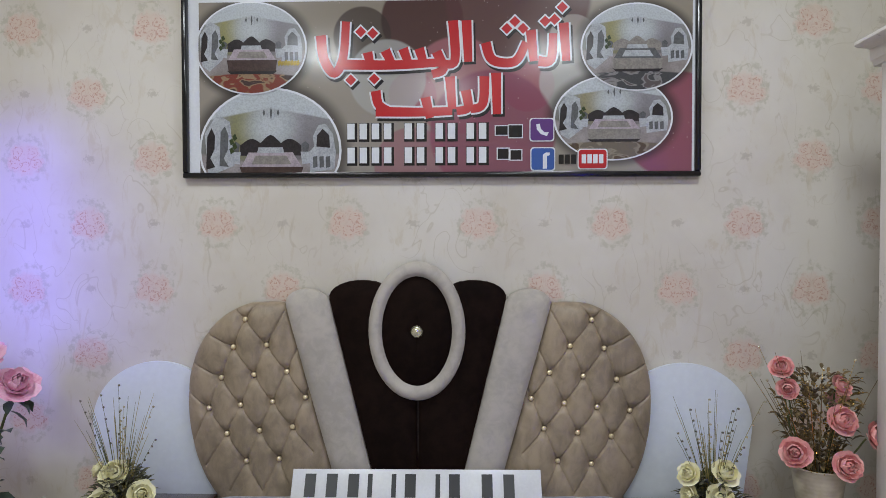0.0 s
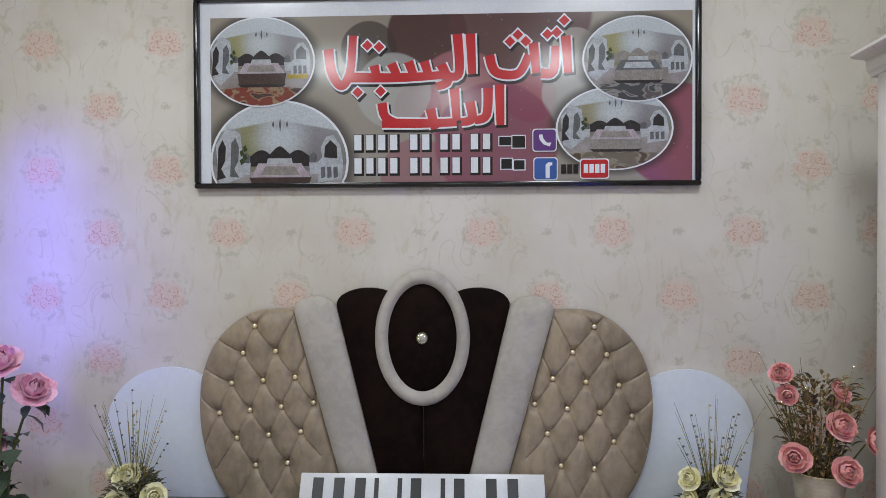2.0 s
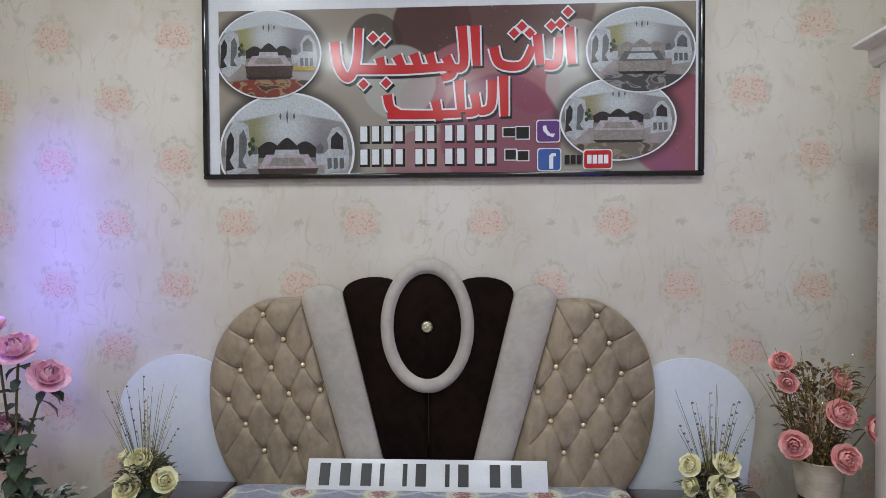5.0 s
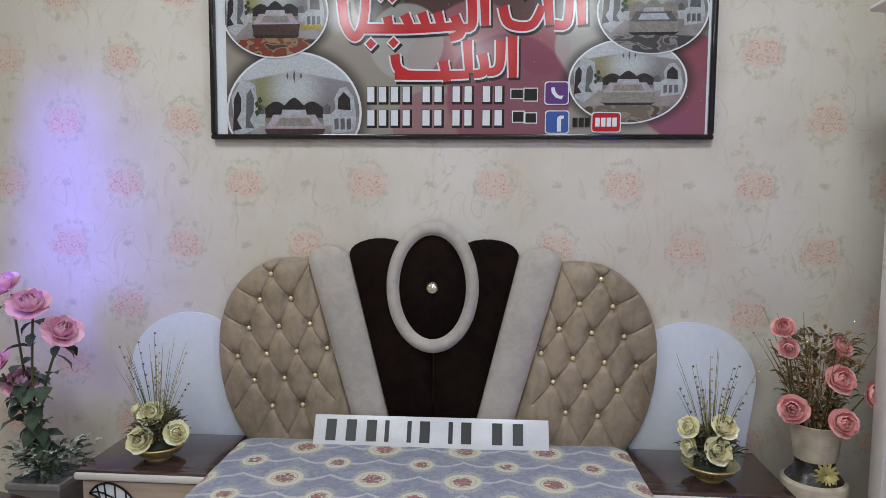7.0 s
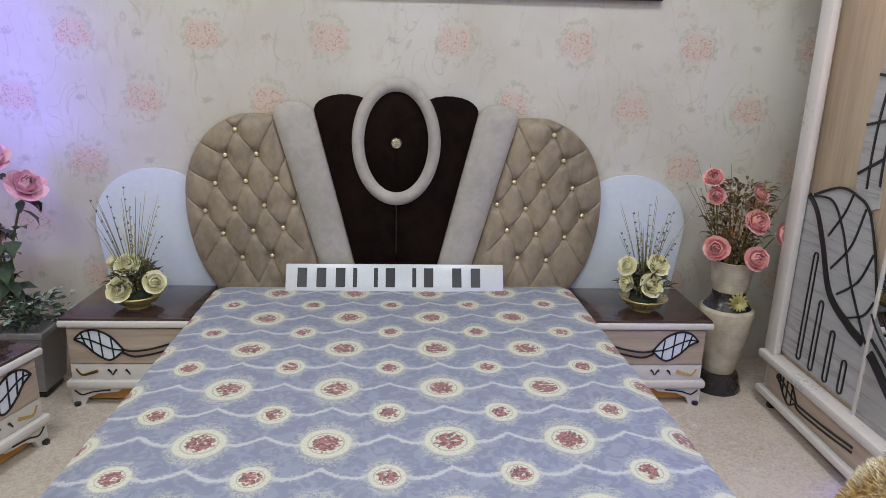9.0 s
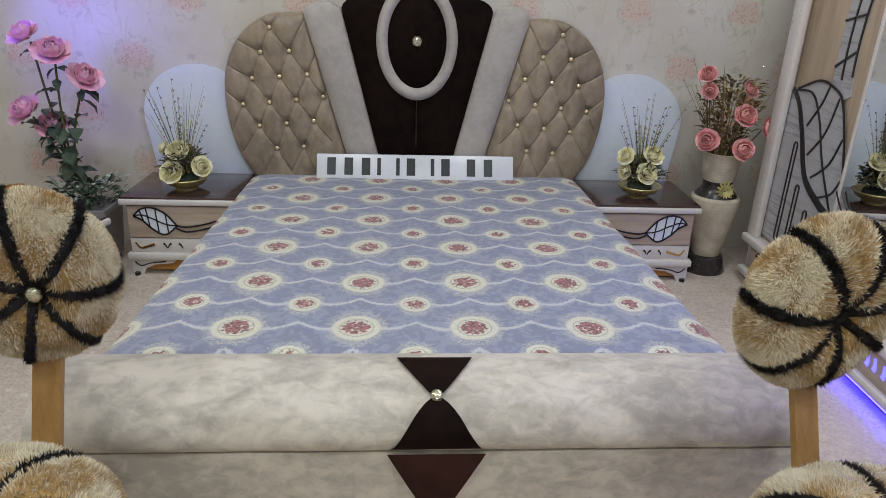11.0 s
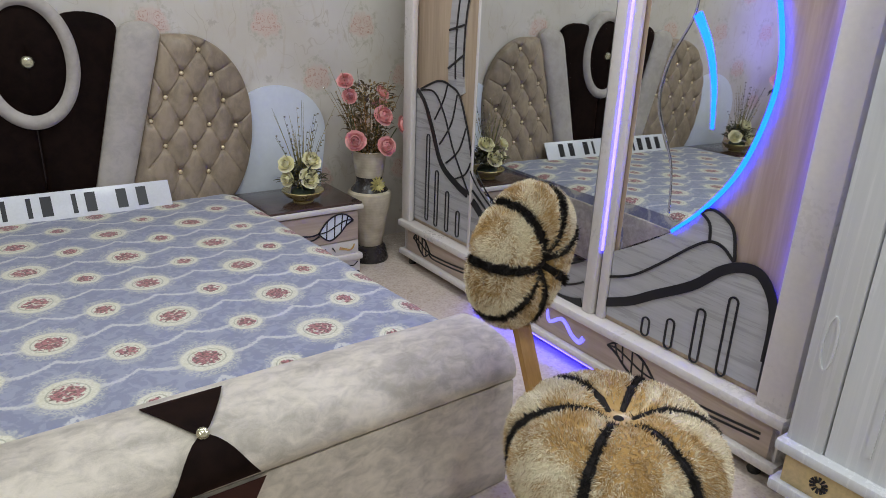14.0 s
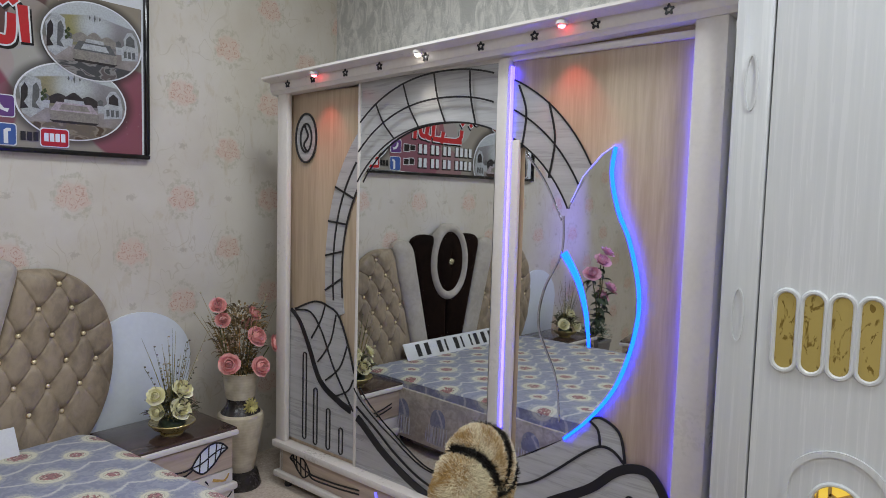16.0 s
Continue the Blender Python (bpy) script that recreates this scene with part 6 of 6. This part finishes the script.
# tall floor vase with pink roses beside the wardrobe
rng = random.Random(11)
VASE = Mat("cream_ribbed_ceramic", (0.55, 0.49, 0.36), 0.42)
vx, vy, vz = VASE.xyz()
ribs = (vz * 420.0).sin()
VASE.to("Base Color", VASE.mix((VASE.noise(14, 4) * 0.7 + ribs * 0.015 + 0.14).ramp(0.3, 0.7), (0.40, 0.34, 0.23), (0.66, 0.60, 0.46)))
VASE.bump(ribs * 0.12 + VASE.noise(60, 3), 0.2, 0.001)
VASE = VASE.m
VBASE = Mat("dark_stone_base", (0.035, 0.03, 0.027), 0.25).worn(12, 90, 0.4).m
vase = thing("floor_vase", "tall cream ceramic floor vase holding pink roses, on the floor", "vase", pose(1.450, 2.625, 0))
part("vase_base", lathe(B(), [(0.10, 0), (0.104, 0.012), (0.098, 0.03), (0.09, 0.065), (0.084, 0.082), (0.07, 0.088)], 32), VBASE, vase, "dark polished base")
part("body", lathe(B(), [(0.066, 0.087), (0.07, 0.10), (0.080, 0.15), (0.095, 0.23), (0.110, 0.31), (0.117, 0.362), (0.113, 0.380), (0.10, 0.390)], 36), VASE, vase, "cream ribbed body")
part("neck", lathe(B(), [(0.10, 0.389), (0.088, 0.405), (0.072, 0.425), (0.068, 0.445), (0.07, 0.465)], 32), VBASE, vase, "dark banded neck")
part("mouth", lathe(B(), [(0.07, 0.464), (0.076, 0.483), (0.082, 0.535), (0.09, 0.583), (0.094, 0.598), (0.086, 0.600), (0.078, 0.57), (0.068, 0.52), (0.02, 0.51)], 36), VASE, vase, "cream cup-shaped mouth")
bow = B()
for k in range(26):
    a = 2 * math.pi * k / 26
    petal(bow, a, 0.9 + 0.5 * (k % 2), 0.008, 0.038 if k % 2 else 0.03, 0.004, 0.006, 3)
part("ornament_flower", bow, Mat("straw_yellow", (0.50, 0.44, 0.16), 0.6).worn(20, 150, 0.3).m, vase, "straw-yellow flower ornament", m=pose(0.005, -0.078, 0.428, 80, 0, 5))
mesh = rose_mesh("rose", 0.062, PINK, rng, 0.8)
ROSES = [((-0.112, -0.065, 0.665), (-0.5, -0.8, 0.3), 1.02), ((0.026, -0.105, 0.63), (0.05, -0.95, 0.4), 1.02), ((0.132, -0.075, 0.725), (0.5, -0.8, 0.3), 1.0), ((0.02, -0.08, 0.775), (0.1, -0.85, 0.5), 1.05), ((-0.145, -0.02, 0.945), (-0.35, -0.7, 0.6), 0.82), ((-0.13, -0.04, 0.885), (-0.4, -0.8, 0.1), 0.72), ((0.046, -0.03, 0.885), (0.3, -0.7, 0.6), 0.76), ((0.10, 0.07, 0.80), (0.5, 0.6, 0.6), 0.9)]
for p, d, s in ROSES:
    place_rose(mesh, vase, p, d, rng.uniform(0, 6), s)
    part("stem", tube(B(), spline([(0, 0, 0.5), (p[0] * 0.5, p[1] * 0.5 + 0.01, 0.6), (p[0] - 0.01 * d[0], p[1] - 0.015 * d[1], p[2] - 0.01)], 5), 0.003, 6), STEM, vase)
bm = B()
for k in range(460):
    a = rng.uniform(0, 2 * math.pi)
    z = rng.uniform(0.60, 0.93)
    r = rng.uniform(0.02, 0.05 + 0.10 * min(1, (z - 0.55) / 0.22))
    leaf_at(bm, (r * math.cos(a), r * math.sin(a) * (0.8 if math.sin(a) > 0 else 0.5), z), (math.cos(a), math.sin(a), rng.uniform(-0.3, 1.2)), rng.uniform(0.025, 0.052), rng, 0.42)
tagged(part("leaves", bm, LEAF_RED, vase, "bronze and green leaves"), kind="stuff")
bm = B()
for k in range(500):
    a, z = rng.uniform(0, 2 * math.pi), rng.uniform(0.58, 0.93)
    r = rng.uniform(0.05, 0.10 + 0.10 * (z - 0.55))
    bmesh.ops.create_icosphere(bm, subdivisions=1, radius=rng.uniform(0.0018, 0.0042), matrix=Matrix.Translation((r * math.cos(a), r * math.sin(a), z)))
tagged(part("seed_beads", bm, GOLD, vase, "gilt seed beads"), kind="stuff")
for k in range(24):
    a = rng.uniform(0, 2 * math.pi)
    h_, lean = rng.uniform(0.30, 0.50), rng.uniform(0.05, 0.20)
    pts = [(0.03 * math.cos(a), 0.03 * math.sin(a), 0.52)] + [((0.03 + lean * v ** 1.3) * math.cos(a), (0.03 + lean * v ** 1.3) * math.sin(a), 0.52 + h_ * v) for v in (0.25, 0.5, 0.75, 1.0)]
    part("sprig", tube(B(), pts, [0.0018, 0.0016, 0.0014, 0.0012, 0.0008], 5), LEAF_RED if k % 3 else GOLD, vase)
    if k % 3 == 0:
        part("bead", ball(B(), pts[-1], 0.005, 1, 1, 1, 8, 6), GLITTER, vase)

# planter of tall roses in the corner behind the left night table
rng = random.Random(23)
pot = thing("potted_roses", "tall artificial pink roses with dark leaves in a grey planter", "potted flowers", pose(-1.52, 2.60, 0))
PLANTER = Mat("grey_planter", (0.26, 0.25, 0.25), 0.4).worn(6, 80, 0.15).m
bm = B()
rows = [[bm.verts.new((sx * w, sy * w, z)) for sx, sy in ((-1, -1), (1, -1), (1, 1), (-1, 1))] for w, z in ((0.085, 0.03), (0.105, 0.27), (0.112, 0.275), (0.112, 0.30), (0.098, 0.30), (0.095, 0.27))]
for p, q in zip(rows, rows[1:]):
    for i in range(4):
        bm.faces.new((p[i], p[(i + 1) % 4], q[(i + 1) % 4], q[i]))
bm.faces.new(rows[0]), bm.faces.new(rows[-1])
bmesh.ops.bevel(bm, geom=list(bm.edges), offset=0.003, segments=1, affect="EDGES")
part("planter", bm, PLANTER, pot, "tapered grey planter")
part("planter_foot", box(B(), -0.075, 0.075, -0.075, 0.075, 0, 0.032, 0.004), BLACK_GLOSS, pot)
mesh = rose_mesh("rose", 0.080, LILAC, rng, 1.35)
TALL = [((-0.136, 0.0, 1.035), (-0.3, -0.5, 0.8), 0.95), ((-0.032, -0.02, 0.965), (0.15, -0.55, 0.8), 1.05), ((0.058, 0.01, 0.86), (0.6, -0.4, 0.7), 1.0), ((-0.185, -0.01, 0.715), (-0.4, -0.6, 0.7), 1.05), ((-0.108, 0.02, 0.65), (0.1, -0.6, 0.6), 0.9)]
STALKS = []
for p, d, s in TALL:
    place_rose(mesh, pot, p, d, rng.uniform(0, 6), s)
    ln = spline([(0.0, 0.0, 0.27), (-0.03, 0.0, 0.40), (-0.06 + 0.35 * (p[0] + 0.06), 0.5 * p[1], 0.45 + 0.4 * (p[2] - 0.45)), (p[0] - 0.012 * d[0], p[1] - 0.012 * d[1], p[2] - 0.012)], 6)
    STALKS.append(ln)
    part("stem", tube(B(), ln, 0.005, 7), STEM, pot)
bm = B()
for ln in STALKS:
    for k in range(13):
        p = ln[rng.randrange(7, len(ln) - 1)]
        a = rng.uniform(0, 2 * math.pi)
        leaf_at(bm, p, (math.cos(a), math.sin(a), rng.uniform(-1.2, 0.4)), rng.uniform(0.06, 0.11), rng, 0.6)
tagged(part("leaves", bm, LEAF, pot, "dark green rose leaves"), kind="stuff")
bm = B()
for k in range(150):
    a, r = rng.uniform(0, 2 * math.pi), rng.uniform(0.02, 0.16)
    leaf_at(bm, (r * math.cos(a), r * math.sin(a) * 0.7, rng.uniform(0.29, 0.40)), (math.cos(a), math.sin(a), rng.uniform(-0.4, 0.9)), rng.uniform(0.03, 0.06), rng, 0.45)
tagged(part("foliage", bm, LEAF, pot, "low dark foliage"), kind="stuff")
bm = B()
for k in range(130):
    a, r = rng.uniform(0, 2 * math.pi), rng.uniform(0.04, 0.18)
    leaf_at(bm, (r * math.cos(a), r * math.sin(a) * 0.7, rng.uniform(0.33, 0.43)), (math.cos(a), math.sin(a), rng.uniform(0, 0.9)), rng.uniform(0.02, 0.04), rng, 0.6)
tagged(part("small_blossom", bm, LEAF_PALE, pot, "tiny pale green blossom"), kind="stuff")

# gilt glass jar on the same night table
JAR = Mat("gilt_mosaic", (0.62, 0.36, 0.07), 0.18, 0.7)
cells = JAR.voronoi(110)
JAR.to("Base Color", JAR.mix(cells.ramp(0.1, 0.5), (0.85, 0.6, 0.2), (0.25, 0.10, 0.02)))
JAR.bump(cells, 0.8, 0.004)
jar = thing("mosaic_jar", "gilt mosaic glass candle jar with a metal rim", "jar", pose(-1.575, 2.15, 0.3825))
part("jar_body", lathe(B(), [(0.04, 0), (0.05, 0.01), (0.052, 0.06), (0.046, 0.10), (0.04, 0.12), (0.034, 0.10), (0.03, 0.02)], 28), JAR.m, jar)
part("rim", lathe(B(), [(0.041, 0.118), (0.046, 0.122), (0.044, 0.135), (0.036, 0.135), (0.036, 0.120)], 28), GOLD, jar, "gilt rim")

# ---- fur stools ----
FUR = Mat("long_pile_fur", (0.5, 0.36, 0.17), 0.75)
f1, f2 = FUR.noise(7.5, 3, 0.6, None, 0.8), FUR.island()
FUR.to("Base Color", FUR.mix((f1 * 1.5 + f2 * 0.35 - 0.38).ramp(0.32, 0.68), (0.47, 0.285, 0.085), (0.88, 0.80, 0.60)))
FUR.b.inputs["Sheen Weight"].default_value = 0.4
FUR = FUR.m
FUR_DARK = Mat("black_pile_ribbon", (0.009, 0.006, 0.005), 0.8).worn(30, 200, 0.4).m
BEECH = wood("honey_beech", (0.46, 0.27, 0.09), (0.34, 0.18, 0.055), "z", 1.5, 0.35)


def pumpkin(R, H, lobes, dimple):
    """The surface of a lobed cushion about z: a function of angle and polar angle."""
    def at(a, p):
        g = math.exp(-((((a * lobes / (2 * math.pi)) + 0.5) % 1 - 0.5) / 0.10) ** 2)
        r = R * (math.sin(p) ** 0.72 if 0 < p < math.pi else 0.0) * (1 - 0.10 * g * math.sin(p))
        z = H * math.copysign(abs(math.cos(p)) ** 0.8, math.cos(p))
        z *= 1 - 0.16 * g
        z -= dimple * math.exp(-(r / (0.22 * R)) ** 2) * (1 if p < math.pi / 2 else 0.3)
        return Vector((r * math.cos(a), r * math.sin(a), z))
    return at


def fur_cushion(name, R, H, lobes, dimple, parent, m, hairs, length, seed, label, button=False):
    rng = random.Random(seed)
    at = pumpkin(R, H, lobes, dimple)
    bm = B()
    aa = steps(0, 2 * math.pi, 61)[:-1]
    rows = [[bm.verts.new(at(a, p)) for a in aa] for p in steps(0.06, math.pi - 0.06, 22)]
    for p, q in zip(rows, rows[1:]):
        for i in range(60):
            bm.faces.new((p[i], p[(i + 1) % 60], q[(i + 1) % 60], q[i]))
    bm.faces.new(rows[0][::-1]), bm.faces.new(rows[-1])
    bmesh.ops.recalc_face_normals(bm, faces=bm.faces)
    me = bpy.data.meshes.new(name)
    base_v = [tuple(v.co) for v in bm.verts]
    bm.verts.index_update()
    base_f = [tuple(v.index for v in f.verts) for f in bm.faces]
    bm.free()
    V, F = base_v, base_f
    for k in range(hairs):
        a, c = rng.uniform(0, 2 * math.pi), rng.uniform(-0.75, 1)
        p = math.acos(c)
        g = abs(((a * lobes / (2 * math.pi)) + 0.5) % 1 - 0.5)
        if p < 0.05 or (g * math.sin(p) < 0.035 and p < 2.0):
            continue
        o = at(a, p)
        n = (at(a + 0.02, p) - o).cross(at(a, p + 0.02) - o)
        if n.length < 1e-12:
            continue
        n.normalize()
        if n.dot(o) < 0:
            n = -n
        flow = noise.noise_vector(o * 12) * 0.9 + noise.noise_vector(o * 60) * 0.7
        n = (n + flow + Vector((rng.uniform(-0.3, 0.3), rng.uniform(-0.3, 0.3), rng.uniform(-0.5, 0.1)))).normalized()
        s = n.orthogonal().normalized()
        s = Matrix.Rotation(rng.uniform(0, 6.28), 3, n) @ s
        L, w = length * rng.uniform(0.6, 1.2), rng.uniform(0.0005, 0.0010)
        t = n.cross(s)
        i = len(V)
        b = o - n * 0.004
        tip = o + n * L + t * L * 0.35
        mid = o + n * L * 0.55 + t * L * 0.08
        V += [tuple(b + s * w), tuple(b - s * w), tuple(mid - s * w), tuple(mid + s * w), tuple(tip)]
        F += [(i, i + 1, i + 2, i + 3), (i + 3, i + 2, i + 4)]
    me.from_pydata(V, [], F)
    me.materials.append(FUR)
    for q in me.polygons:
        q.use_smooth = True
    ob = new(name, me)
    ob.parent = parent
    ob.matrix_basis = m
    ob["label"] = label
    for k in range(lobes):
        a = 2 * math.pi * k / lobes
        pts = [at(a, p) + Vector((math.cos(a) * math.sin(p), math.sin(a) * math.sin(p), math.cos(p))) * 0.010 for p in steps(0.004, math.pi * 0.62, 14)]
        rb = tube(B(), pts, [0.010] + [0.0105 + 0.0025 * math.sin(2.3 * q + k) for q in range(12)] + [0.006], 6)
        for j in range(1500):
            f = rng.uniform(0, 12.99)
            i = int(f)
            c = pts[i].lerp(pts[i + 1], f - i)
            d = (c.normalized() + Vector((rng.uniform(-1, 1), rng.uniform(-1, 1), rng.uniform(-1, 1))) * 0.9).normalized()
            s = d.orthogonal().normalized() * 0.0022
            v = [rb.verts.new(q) for q in (c + s, c - s, c + d * rng.uniform(0.012, 0.025))]
            rb.faces.new(v)
        part("ribbon", rb, FUR_DARK, ob, "black pile ribbon")
    if not button:
        part("tuft", ball(B(), at(0, 0.08) * 1.0 + Vector((-at(0, 0.08).x, 0, 0.008)), 0.017, 1, 1, 0.6, 10, 6), FUR_DARK, ob, "dark centre tuft")
    else:
        part("button", ball(B(), at(0, 0.08) * 1.0 + Vector((-at(0, 0.08).x, 0, 0.020)), 0.016, 1, 1, 0.7, 12, 8), CRYSTAL, ob, "faceted crystal button")
    return ob


def fur_stool(m, turn_back, spin_back, spin_seat, button, seat_r, label, seed):
    """A round fur stool; the origin on the floor under its seat, the back at +y."""
    t = thing("fur_stool", label, "stool", m, "fur stools")
    fur_cushion("seat", seat_r, 0.128, 6, 0.05, t, pose(0, 0, 0.395, 0, 0, spin_seat), 60000, 0.011, seed, "round lobed fur seat")
    fur_cushion("backrest", 0.155, 0.075, 7, 0.035, t, pose(0, 0.275, 0.798, 97, 0, turn_back) @ Matrix.Diagonal((0.88, 1.08, 1, 1)) @ pose(0, 0, 0, 0, 0, spin_back), 46000, 0.011, seed + 1, "round lobed fur backrest", button)
    bm = B()
    ys = spline([(0.155, 0.34), (0.205, 0.48), (0.245, 0.60), (0.285, 0.72), (0.305, 0.82)], 4)
    rows = [[bm.verts.new((x, y + dy, z)) for x, dy in ((-0.028, 0), (0.028, 0), (0.028, 0.014), (-0.028, 0.014))] for y, z in ys]
    for p, q in zip(rows, rows[1:]):
        for i in range(4):
            bm.faces.new((p[i], p[(i + 1) % 4], q[(i + 1) % 4], q[i]))
    bm.faces.new(rows[0]), bm.faces.new(rows[-1][::-1])
    part("back_slat", bm, BEECH, t, "honey-coloured wooden slat")
    for k in range(4):
        a = math.pi / 4 + k * math.pi / 2
        part("leg", tube(B(), [(0.12 * math.cos(a), 0.12 * math.sin(a), 0.30), (0.165 * math.cos(a), 0.165 * math.sin(a), 0.0)], [0.022, 0.014], 10), BEECH, t)
    return t


fur_stool(pose(0.832, 0.374, 0, 0, 0, 17.5), -6, 70, 8, False, 0.240, "round golden fur stool with black ribbons, at the bed's foot", 31)
fur_stool(pose(-0.712, 0.43, 0, 0, 0, -6), 28, 98, 10, True, 0.226, "round golden fur stool with black ribbons, beside the bed's foot", 41)
